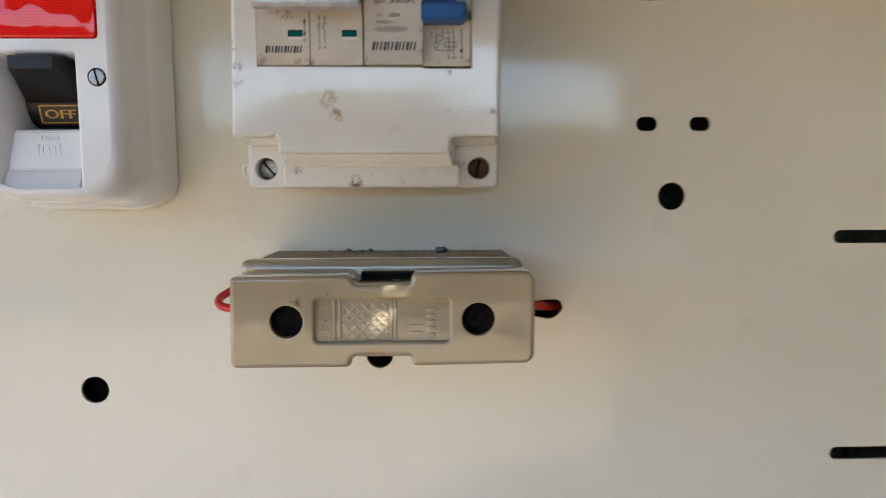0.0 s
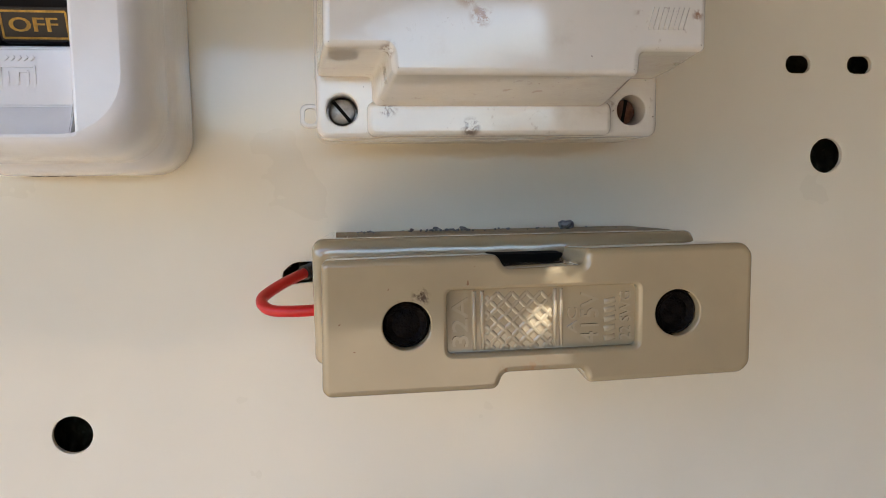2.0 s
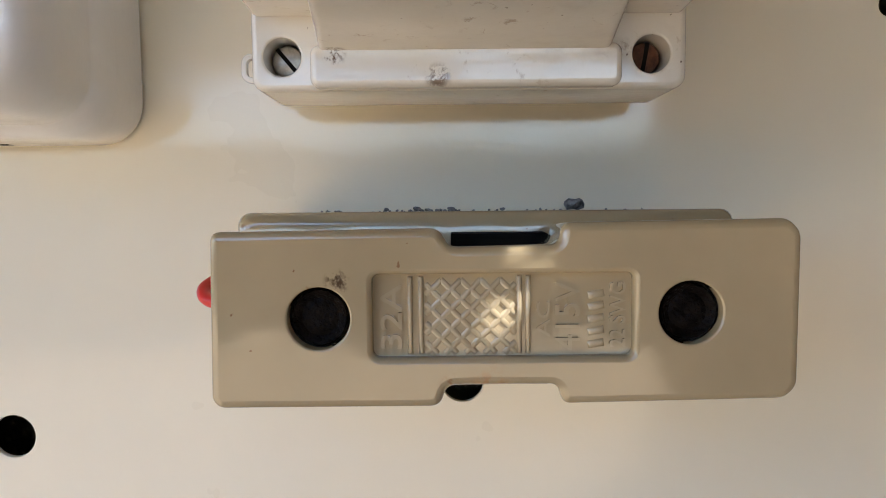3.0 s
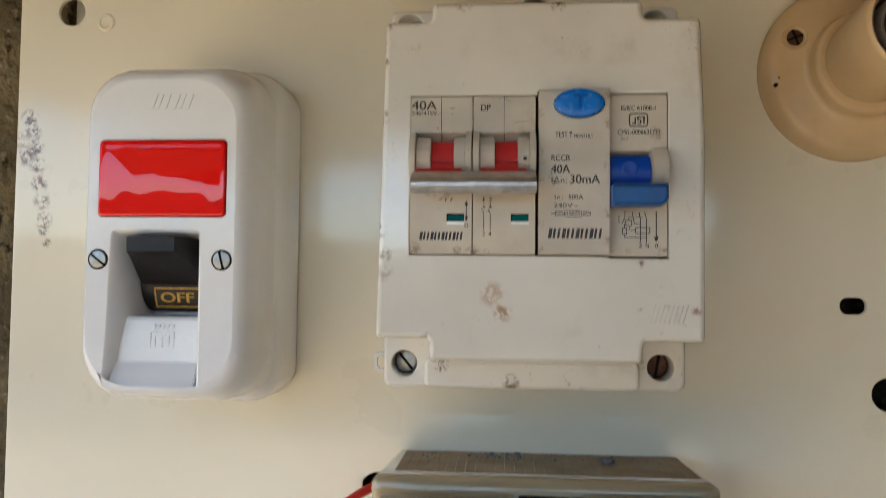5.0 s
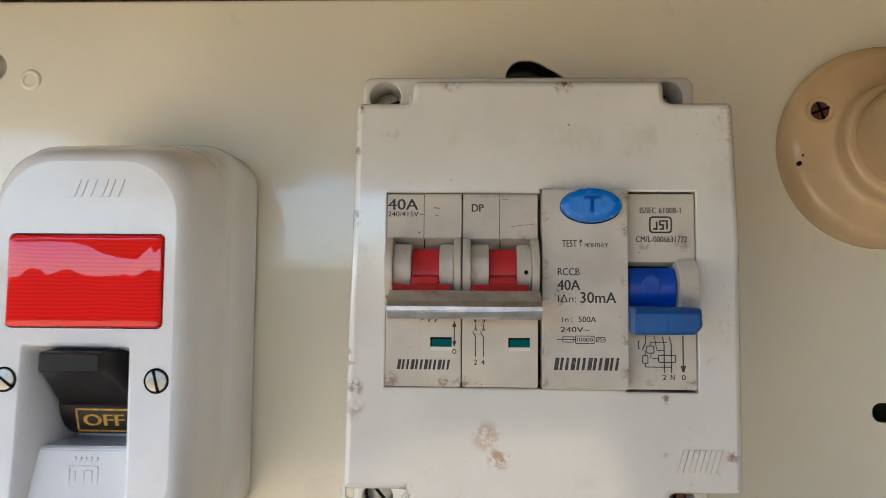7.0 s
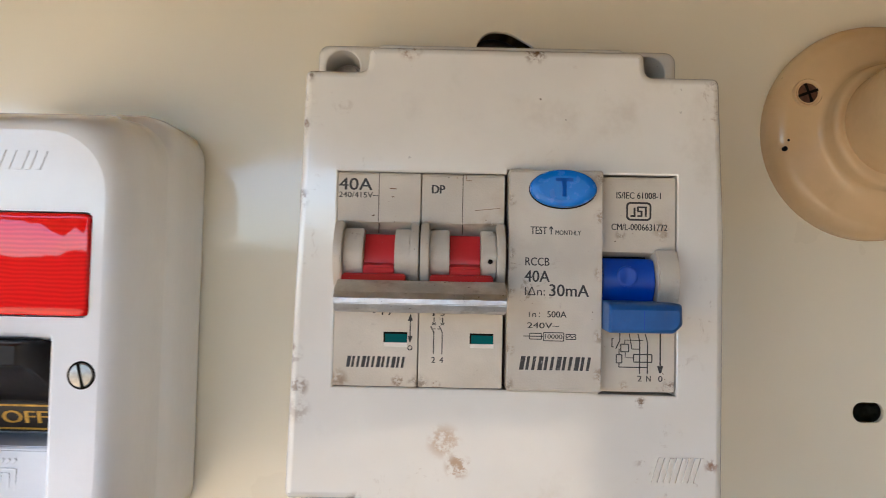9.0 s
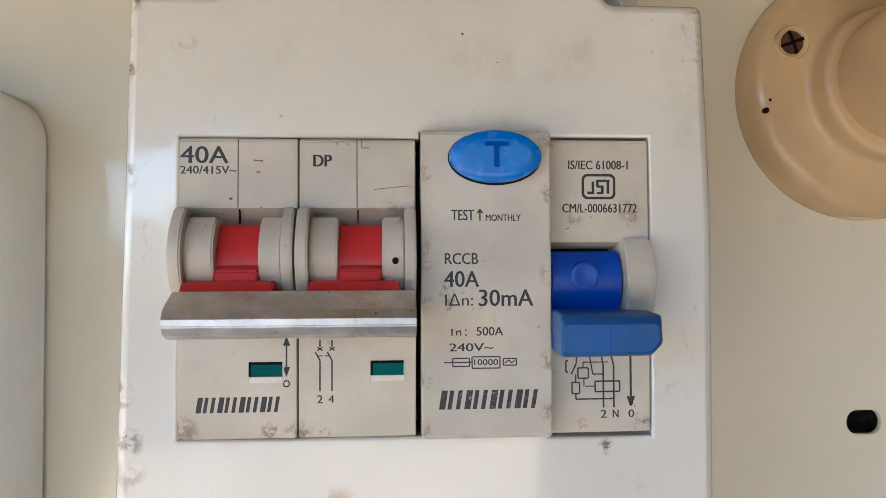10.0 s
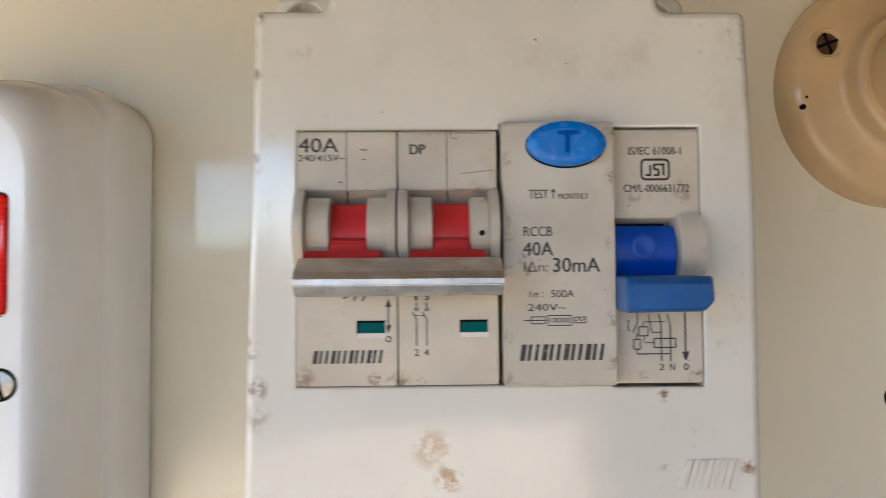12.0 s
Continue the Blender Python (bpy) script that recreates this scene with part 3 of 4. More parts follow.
def awning():
    """An unseen sheet added to shade the board; two holes let sun spots onto the fuse."""
    z_at = 1.432
    holes = []
    for px, pz, d, rx, rz, lean in ((9.8, -99.8, 75, 3.6, 2.6, -0.2), (6.4, -109.2, 73, 3.3, 5.9, -0.45)):
        loop = []
        for x, z in loop_circle(px, pz, rx, rz, 20, lean):
            p = Vector((x / 1000, -d / 1000, Z0 + z / 1000))
            h = p + to_sun * ((z_at - p.z) / to_sun.z)
            loop.append((h.x, h.y))
        holes.append(loop)
    s = Shell()
    outer = [(-1.2, -0.28), (-0.2, -0.36), (0.15, -0.58), (0.849, -0.95), (0.849, 0.036), (-1.2, 0.036)]
    rings = []
    for z in (z_at, z_at + 0.001):
        ids = []
        for loop in (outer, *holes):
            i = len(s.v)
            s.v += [(x, z, y) for x, y in loop]
            ids.append(list(range(i, i + len(loop))))
        rings.append(ids)
        s.cap(ids[0], ids[1:])
    for a, b in zip(*rings):
        s.bridge(a, b)
    bm = bmesh.new()
    vs = [bm.verts.new((x, y, z)) for x, z, y in s.v]
    for ids in s.f:
        bm.faces.new([vs[i] for i in ids])
    bmesh.ops.recalc_face_normals(bm, faces=bm.faces)
    me = bpy.data.meshes.new("awning")
    bm.to_mesh(me)
    bm.free()
    me.materials.append(wood)
    # drooping board under the sheet's right half, added to block light from the upper right
    fb = bmesh.new()
    low, high = 1.374, z_at - 0.0005
    rings = [[fb.verts.new((x, y, z)) for x, y in ((-0.10, -0.424), (0.15, -0.579), (0.848, -0.949), (0.848, -0.937), (0.156, -0.567), (-0.094, -0.412))] for z in (low, high)]
    for k in range(6):
        fb.faces.new((rings[0][k], rings[0][(k + 1) % 6], rings[1][(k + 1) % 6], rings[1][k]))
    fb.faces.new(rings[0][::-1])
    fb.faces.new(rings[1])
    bmesh.ops.recalc_face_normals(fb, faces=fb.faces)
    fascia = bpy.data.meshes.new("light_blocker_fascia")
    fb.to_mesh(fascia)
    fb.free()
    fascia.materials.append(wood)
    tagged(new("light_blocker_fascia", fascia), "unseen timber board added to darken the upper right", "awning", "", "structure")
    tagged(new("awning", me), "unseen thin timber sheet added to shade the board, with holes for sun spots", "awning", "", "structure")


awning()


# ---------------------------------------------------------------- the mounting board
def mounting_board():
    b = thing("mounting_board", 60, -100, "cream enamelled steel mounting board with punched holes on a cement wall", "board")
    outer = loop_rect(-205.5, -300, 330, 101.2, 2.5)

    def slot(x0, x1, z, h):
        return loop_rect(x0, z - h / 2, x1, z + h / 2, h * 0.47, 6)

    holes = [loop_circle(-183.5, 77.5, 5.6), slot(115.5, 125, -38, 6.2), slot(139.5, 149, -38, 6.2), loop_circle(132.5, -70.3, 6.2),
             slot(208, 244, -89, 6), slot(212, 248, -192, 6), loop_circle(-129.6, -157.5, 6.2), loop_circle(0, -142.5, 6.0),
             loop_round([(-61, -111.0), (-50, -110), (-46, -107), (-48, -103.5), (-58, -103.5), (-62, -107)], 3.2),
             loop_round([(66, -124), (79, -126.5), (84.5, -121.5), (82, -117), (74, -117.5), (66, -119)], 3.0),
             loop_round([(-4, 70), (20, 69), (16, 74), (6, 79.5), (0, 79.5), (-3.6, 76)], 3.0),
             loop_circle(40, 20, 8)]
    s = slab(outer, -1.5, 0, 0.9, holes=[(h, None, 0.25) for h in holes])
    part("panel", s, paint, b)
    for x0, z0, x1, z1 in ((-205.5, -300, -204, 101.2), (328.5, -300, 330, 101.2), (-203.9, 99.7, 328.4, 101.2), (-203.9, -300, 328.4, -298.5)):
        part("flange", slab(loop_rect(x0, z0, x1, z1), -24.8, -1.6, 0), paint, b)
    part("inner_strip", slab(loop_rect(-187.4, -296, -160, 98, 1), -12, -9, 0.5), paint, b, "folded stiffening strip behind the panel")
    for x, z, r in ((-169, 73, 3.3), (-177.5, -178, 3.6)):
        part("embossed_disc", lathe([(r + 0.6, -0.2), (r + 0.4, 0.1), (r, 0.5), (r - 0.4, 0.6), (r - 0.9, 0.5), (r - 1.2, 0.2), (0.1, 0.15)], x, z, 32), paint, b)
    return b


mounting_board()


# ---------------------------------------------------------------- isolator switch
def isolator_switch():
    t = thing("isolator_switch", -118, -13, "glossy white isolator switch, red lamp lens, black rocker at off", "switch")
    cx = -117.2
    base = loft([(loop_rect(cx - 29.2, -73.9, cx + 28.4, 44.9, 10.5, 8), d) for d in (0, 1.3)])
    part("base", base, switch_white, t)

    def outline(g, top=0.0, low=0.0):
        """Cover outline drawn in by g."""
        return loop_rect(cx - 30.3 + 0.55 * g, -74.6 + g + low, cx + 29.5 + min(1.6, g * 0.5) - g, 45.9 - g - top, 11.5 + 0.45 * g, 8)

    secs = [(outline(0.5), 1.1), (outline(0.1), 1.35), (outline(0.0), 2.0), (outline(0.2), 17), (outline(0.6), 21.5), (outline(1.4), 24.6), (outline(2.5), 26.4), (outline(3.0, 0.2, 0.2), 27.0), (outline(3.1, 0.4, 0.3), 27.8), (outline(3.1, 0.9, 0.6), 33),
            (outline(3.3, 1.6, 0.9), 40.5), (outline(3.7, 2.2, 1.1), 44.4), (outline(4.4, 2.7, 1.3), 47.4), (outline(5.1, 2.9, 1.4), 49.8), (outline(6.0, 3.1, 1.5), 51.5), (outline(7.1, 3.2, 1.5), 52.6), (outline(8.3, 3.3, 1.5), 53)]
    s = Shell()
    prev = None
    for loop, d in secs:
        ring = s.ring(loop, d)
        if prev:
            s.bridge(prev, ring)
        prev = ring
    # channel for the rocker: wide sloping flanks, closed below by the tongue
    kx = -119.6
    mouth = loop_round([(kx - 17.6, -65.5), (kx + 14.6, -65.5), (kx + 14.6, -44), (kx + 14.4, -14.5), (kx - 15.6, -14.5), (kx - 16.4, -44)], 2.0, 4)
    inner = loop_round([(kx - 14.4, -64.5), (kx + 12.8, -64.5), (kx + 12.4, -44), (kx + 12.2, -17.5), (kx - 11.4, -17.5), (kx - 11.6, -44)], 1.0, 4)
    lens_hole = loop_rect(-139.7, -10.7, -97.2, 14.6, 1.6, 4)

    m0 = s.ring(mouth, 53.0)
    m1 = s.ring(offset(mouth, 0.7), 52.7)
    m2 = s.ring([(0.55 * p[0] + 0.45 * q[0], 0.55 * p[1] + 0.45 * q[1]) for p, q in zip(mouth, inner)], 50.6)
    m3 = s.ring(inner, 44.0)
    m4 = s.ring(offset(inner, 0.3), 30.0)
    for a, b in ((m0, m1), (m1, m2), (m2, m3), (m3, m4)):
        s.bridge(a, b)
    s.cap(m4)
    l0 = s.ring(lens_hole, 53.0)
    l1 = s.ring(lens_hole, 48.0)
    s.bridge(l0, l1)
    s.cap(l1)
    s.cap(prev, [m0, l0])
    cover = part("cover", s, switch_white, t, sharp=60)
    # the sloping tongue under the rocker
    tongue = prism([(31, -42.8), (46.0, -42.8), (46.9, -43.6), (47.6, -50), (48.3, -57.6), (48.9, -58.2), (50.6, -61.5), (53.0, -65.4), (31, -65.4)], kx - 15.6, kx + 12.6, 0.3, "tongue", ORIGIN[t.name])
    tongue_ob = part("tongue", tongue, switch_white, t)
    o = ORIGIN[t.name]
    bow = lambda p: 53.7 + 0.6 * (1 - ((p[1] - 1.9) / 12.2) ** 2)
    s, prev = Shell(), None
    for g, low in ((0, 6.5), (0, 0.45), (0.1, 0.2), (0.35, 0.05), (0.7, 0), (2, 0), (3.5, 0), (5, 0), (6.5, 0), (8, 0), (9.5, 0), (11, 0), (12, 0)):
        loop = loop_rect(-139.3 + g, -10.3 + g, -97.6 - g, 14.2 - g, max(0.05, 1.5 - g), 5)
        ring = s.ring(loop, lambda p, low=low: bow(p) - low)
        if prev:
            s.bridge(prev, ring)
        prev = ring
    s.cap(prev)
    s.flat = [False] * len(s.flat)
    part("lens", s, red_lens, t, "translucent red indicator lens", sharp=60)
    # rocker: a barrel in the well with a wedge-shaped paddle leaning up and out
    barrel = [(31 + 11.0 * math.cos(radians(a)), -30.2 + 11.6 * math.sin(radians(a))) for a in range(-90, 91, 10)]
    rocker = part("rocker", prism([(28, -41.8)] + barrel + [(28, -18.6)], kx - 10.9, kx + 11.0, 0.3, "rocker", o, 30), black_plastic, t)

    def blade(x0, x1, z0, z1, r):
        return loop_rect(x0, z0, x1, z1, r, 4)

    paddle = loft([(blade(-130.4, -108.8, -36.0, -17.0, 0.8), 33.0), (blade(-130.3, -108.9, -34.0, -16.8, 0.8), 40.0), (blade(-130.0, -109.2, -29.6, -16.6, 0.9), 45.0), (blade(-129.6, -110.0, -26.2, -16.6, 0.9), 49.0),
                   (blade(-129.2, -110.9, -23.6, -16.6, 0.8), 52.4), (blade(-128.8, -111.6, -22.3, -16.7, 0.7), 54.8), (blade(-128.4, -112.0, -22.0, -16.9, 0.6), 55.9), (blade(-128.0, -112.4, -21.6, -17.3, 0.4), 56.4)])
    part("paddle", paddle, black_plastic, rocker, sharp=28)

    def lean_back(ob):
        """Lays a flat print on the barrel's slope."""
        for v in ob.data.vertices:
            v.co.y += -(v.co.z * 1000 + o[1] + 33.4) * 0.36 / 1000
        return ob

    lean_back(part("label_plate", slab(loop_rect(kx - 6.6, -40.6, kx + 11.3, -32.8, 0.3), 36.0, 42.0, 0.1), black_plastic, rocker))
    lean_back(strokes(box_lines(kx - 5.8, -39.8, kx + 9.7, -33.6, 0.5), 42.0, amber, rocker, "label_frame", 0.15))
    lean_back(lettering("OFF", kx - 4.0, kx + 7.4, -38.3, -35.0, 42.0, amber, rocker, 0.15, bold=0.045))
    for x, a in ((-139.2, -38), (-98.3, 104)):
        # flat dark disc painted in for the shade around the screw head
        part("recess_shade", lathe([(3.4, 52.6), (3.36, 53.06), (3.0, 53.08), (0.1, 53.05)], x, -24.3, 30), joint_shade, cover)
        screw(t, x, -24.3, 53.25, 2.95, screw_steel, a, label="slotted steel screw", dome=0.35)
    for x in (-133.5, -128.8, -124.1):
        part("vent_slot", slab(loop_rect(x, -74.66, x + 2.6, -73.5), 6.0, 8.6, 0), joint_shade, cover)
    # moulded marks, raised in the same plastic
    mark_shapes(cx - 6.8, cx + 8.2, 24.6, 29.2, 53.0, switch_white, cover, 0.3, "moulded_mark", 0.9, 3)
    strokes([(kx - 7 + 1.3 * k, -58.9, kx - 6.2 + 1.3 * k, -58.9, 0.5) for k in range(13)] + [(kx - 3.2 + 1.5 * k, -46.4, kx - 2.2 + 1.5 * k, -45.6, 0.8) for k in range(5)] + box_lines(kx - 4, -54.4, kx + 3.8, -48.0, 0.45) + [(kx - 2.4, -52.8, kx - 2.4, -49.2, 0.5), (kx - 2.4, -52.8, kx + 0, -52.4, 0.5), (kx + 0, -52.8, kx + 0, -49.2, 0.5), (kx + 0, -49.2, kx + 2.2, -49.2, 0.5), (kx + 2.2, -49.2, kx + 2.2, -52.8, 0.5)],
            47.55, switch_white, tongue_ob, "moulded_mark", 0.35)
    return t


isolator_switch()


# ---------------------------------------------------------------- breaker enclosure
def enclosure():
    t = thing("breaker_enclosure", 0, 0, "scuffed white plastic breaker enclosure screwed to the board", "enclosure")
    corners = ((-41.5, 58.3), (42.5, 58.3), (-41.2, -57.6), (42.2, -57.6))
    wells = [(loop_circle(x, z, 4.7 if z > 0 else 4.3, n=28), 16.0 if z > 0 else 24.0, 0.5) for x, z in corners]
    base = slab(loop_rect(-48.4, -45.0, 50.4, 64.5, 3.0), 0.0, 29.5, 1.4, wells[:2], draft=0.8)
    part("base", base, lid_white, t)
    part("lower_flange", slab(loop_rect(-48.2, -65.3, 50.2, -40.0, 3.0), 15.0, 38.0, 1.4, wells[2:], draft=0.6), lid_white, t)
    part("lower_base", slab(loop_rect(-46.0, -61.6, 48.0, -41.0, 2.5), 0.0, 15.6, 0.0), lid_white, t)
    part("hinge_loop", slab(loop_rect(-53.1, -61.9, -47.4, -55.0, 2.2), 26.5, 28.5, 0.5, [(loop_rect(-51.8, -60.6, -48.6, -56.3, 1.2), None, 0.2)]), lid_white, t)

    def cross(w, lo, hi, ew, elo, ehi, r=1.6):
        """Outline: a body w wide from lo to hi, with a narrower tongue reaching elo and ehi."""
        a, b, e, f = w + 0.6, w - 1.6, w - 0.3, w - 2.3
        return loop_round([(-ew, elo), (ew, elo), (ew + 0.4, lo), (a + 0.6, lo), (w + 1.5, 12.0), (w + 0.4, hi), (ew + 0.4, hi), (ew, ehi), (-ew, ehi), (-ew - 0.4, hi), (-f, hi), (-e, lo), (-ew - 0.4, lo)], r, 4)

    secs = [(cross(49.0, -49.5, 49.0, 34.5, -59.0, 60.0), 29.0), (cross(48.2, -49.0, 48.5, 33.5, -58.0, 58.6), 31.0), (cross(47.6, -48.2, 47.5, 31.5, -56.0, 55.8), 50), (cross(46.1, -46.9, 45.3, 30.2, -53.0, 50.8), 66.5)]
    last = cross(45.8, -46.6, 45.0, 29.9, -52.6, 50.4)
    s, prev = Shell(), None
    for loop, d in secs + [(offset(last, a), d) for a, d in round_edge(72.0, 1.6, 4)]:
        ring = s.ring(loop, d)
        if prev:
            s.bridge(prev, ring)
        else:
            back = ring
        prev = ring
    win = [(-35.85, -22.8), (20.5, -22.9), (20.55, -23.4), (36.9, -23.5), (36.9, 23.45), (20.5, 23.4), (20.5, 23.9), (0.55, 23.9), (0.55, 22.98), (-35.85, 22.98)]
    rim = [s.ring(offset(win, -a), d) for a, d in ((0.45, 72.0), (0.22, 71.92), (0.06, 71.7), (0.0, 71.4), (0.0, 60.0))]
    for a, b in zip(rim, rim[1:]):
        s.bridge(a, b)
    s.cap(prev, [rim[0]])
    s.cap(back, [rim[-1]])
    lid = part("lid", s, lid_white, t, sharp=50)
    # shelf step over the top tongue
    part("top_ledge", slab(loop_rect(-29.5, 49.0, 29.5, 56.6, 1.0), 29.4, 54.5, 0.8, draft=0.6), lid_white, t)
    part("lower_ledge", slab(loop_rect(-34.5, -65.0, 35.0, -55.5, 2.2), 29.0, 41.5, 1.5), lid_white, t)
    for (x, z), m, a, l in zip(corners, (screw_steel, screw_steel, screw_steel, screw_rust), (20, 60, -50, 80), ("", "", "", "rusted screw")):
        screw(t, x, z, 19.0 if z > 0 else 31.5, 3.7, m, a, label=l or "slotted steel screw", dome=0.9)
    # moulded maker's mark, raised in the lid's own plastic
    mark_shapes(31.8, 42.0, -41.6, -36.4, 72.0, lid_white, lid, 0.4, "moulded_mark", 0.7, 4)
    return t


enclosure()


# ---------------------------------------------------------------- double-pole breaker
def arch(z_top, z_low, d_face, rise, n=9):
    """Side profile of a curved collar from z_top down to z_low."""
    pts = [(d_face - 6, z_low), ]
    for k in range(n + 1):
        u = k / n
        pts.append((d_face + rise * math.sin(math.pi * (0.08 + 0.80 * (1 - u))) ** 0.8, z_low + (z_top - z_low) * u))
    pts.append((d_face - 6, z_top))
    return pts


def circuit_breaker():
    t = thing("circuit_breaker", -18, 0, "grey double-pole circuit breaker with red toggles and steel bar", "breaker")
    o = ORIGIN[t.name]
    for x0, x1 in ((-35.7, -18.0), (-17.75, -0.1)):
        mid = (x0 + x1) / 2
        # body: lower face, floor of the middle recess, upper face
        prof = [(40, -22.6), (72.5, -22.6), (72.8, -22.0), (72.8, -2.0), (68, -1.5), (68, 9.4), (70.6, 11.4), (72.4, 12.2), (72.4, 22.3), (72.0, 22.8), (40, 22.8)]
        body = part("pole_body", prism(prof, x0, x1, 0.15, "pole_body", o), device_grey, t)
        strokes([(mid, 9.8, mid, 12.0, 0.16)], 71.0, joint_shade, body, "seam", 0.9)
        strokes([(mid - 0.1, 12.2, mid - 0.1, 22.6, 0.14)], 72.4, joint_shade, body, "seam", 0.02)
        # outer cheek plates and inner collars
        for a, b in ((x0 + 0.05, x0 + 1.9), (x1 - 1.75, x1 - 0.05)):
            part("cheek", prism(arch(12.0, -1.5, 73.2, 5.6), a, b, 0.25, "cheek", o), device_grey, body)
        for a, b in ((x0 + 1.95, mid - 2.75), (mid + 3.75, x1 - 1.8)):
            part("collar", prism(arch(10.6, -0.2, 72.6, 4.6), a, b, 0.25, "collar", o), device_grey, body)
        tog = part("toggle", prism(arch(9.5, -3, 71.0, 4.2), mid - 2.7, mid + 3.7, 0.1, "toggle", o), toggle_red, t, "red toggle pulled down")
        part("skirt", prism([(70, -3), (79.5, -3), (79.8, -0.4), (78.6, 1.0), (76.0, 1.2), (70, 1.2)], x0 + 2.1, x1 - 2.6, 0.3, "skirt", o), toggle_red, tog)
        part("step", prism([(70, 0), (77.4, 0), (76.6, 2.6), (75.4, 3.4), (70, 3.6)], mid - 2.7, mid + 3.7, 0.3, "step", o), toggle_red, tog)
    bar = [(76, -3.2), (79.5, -0.6), (80.6, -0.2), (83.6, -1.6), (85.2, -2.6), (85.9, -3.8), (85.9, -4.8), (85.0, -6.0), (83.4, -6.6), (82.6, -6.4), (83.0, -5.2), (82.0, -4.0), (78, -4.6)]
    part("handle_bar", prism(bar, -34.2, -0.4, 0.15, "handle_bar", o, 25), steel_bar, t, "worn steel link bar")
    for x in (-25.2, -7.0):
        part("flag_frame", slab(loop_rect(x - 0.25, -14.3, x + 5.25, -11.1, 0.1), 72.7, 72.84, 0.05), device_grey, t)
        part("flag", slab(loop_rect(x, -13.3, x + 5.0, -11.5, 0.1), 72.7, 72.88, 0.03), flag_green, t, "green position window")
        part("flag_shade", slab(loop_rect(x, -11.5, x + 5.0, -11.1, 0.02), 72.7, 72.9, 0), joint_shade, t)
        part("flag_shade", slab(loop_rect(x, -13.3, x + 0.35, -11.5, 0.02), 72.7, 72.9, 0), joint_shade, t)
        part("flag_sill", slab(loop_rect(x + 0.1, -14.2, x + 5.1, -13.3, 0.1), 72.7, 72.95, 0.1), lid_white, t)
    strokes([(-8.3, 22.6, -8.3, 21.4, 0.16), (-8.3, 21.4, -7.1, 21.4, 0.14), (-24.6, 19.4, -23.2, 19.3, 0.22), (-24.2, 17.6, -23.6, 17.6, 0.2), (-6.4, 15.0, -1.0, 15.6, 0.12)], 72.4, scuff, t, "scuff")
    part("pin_hole", lathe([(0.5, 74.0), (0.5, 77.42), (0.2, 77.45)], -3.2, 4.0, 14), joint_shade, t)
    lettering("40A", -35.5, -28.4, 18.9, 21.5, 72.4, ink, t)
    lettering("240/415V~", -35.5, -27.2, 17.3, 18.5, 72.4, ink, t)
    lettering("DP", -15.6, -12.9, 18.5, 20.3, 72.4, ink, t, bold=0.05)
    mark_shapes(-33.0, -20.4, -18.6, -16.3, 72.8, ink, t, n=6)
    strokes([(-19.6, -8.0, -19.6, -12.6, 0.25)], 72.8, ink, t, "printed_arrow")
    for tip, tail in ((-7.2, -8.7), (-13.4, -11.9)):
        loop = [(-19.6, tip), (-20.15, tail), (-19.05, tail)] if tip > tail else [(-19.6, tip), (-19.05, tail), (-20.15, tail)]
        part("printed_arrow", slab(loop, 72.79, 72.83, 0), ink, t)
    part("printed_mark", slab(loop_circle(-19.6, -14.4, 0.55, n=20), 72.79, 72.83, 0, [(loop_circle(-19.6, -14.4, 0.34, n=20), None, 0)]), ink, t)
    lines = []
    for x in (-14.6, -12.8):
        lines += [(x, -7.9, x, -9.0, 0.22), (x - 0.4, -9.0, x + 0.4, -9.5, 0.18), (x - 0.4, -9.5, x + 0.4, -9.0, 0.18), (x - 0.7, -9.7, x, -11.0, 0.22), (x, -11.0, x, -15.6, 0.22)]
    lines += [(-15.0, -10.3, -14.2, -10.3, 0.15), (-13.9, -10.3, -13.2, -10.3, 0.15)]
    strokes(lines, 72.8, ink, t, "printed_diagram")
    for w, x, z in (("1", -14.9, -7.6), ("3", -13.2, -7.6), ("2", -15.0, -17.4), ("4", -13.3, -17.4)):
        lettering(w, x, x + (0.4 if w == "1" else 0.8), z, z + 1.2, 72.8, ink, t)
    strokes([(-25.6, -7.6, -25.4, -6.6, 0.3), (-24.2, -7.6, -23.6, -6.6, 0.3), (-27.5, -7.2, -26.4, -6.6, 0.25)], 72.8, ink, t, "printed_mark")
    return t


circuit_breaker()


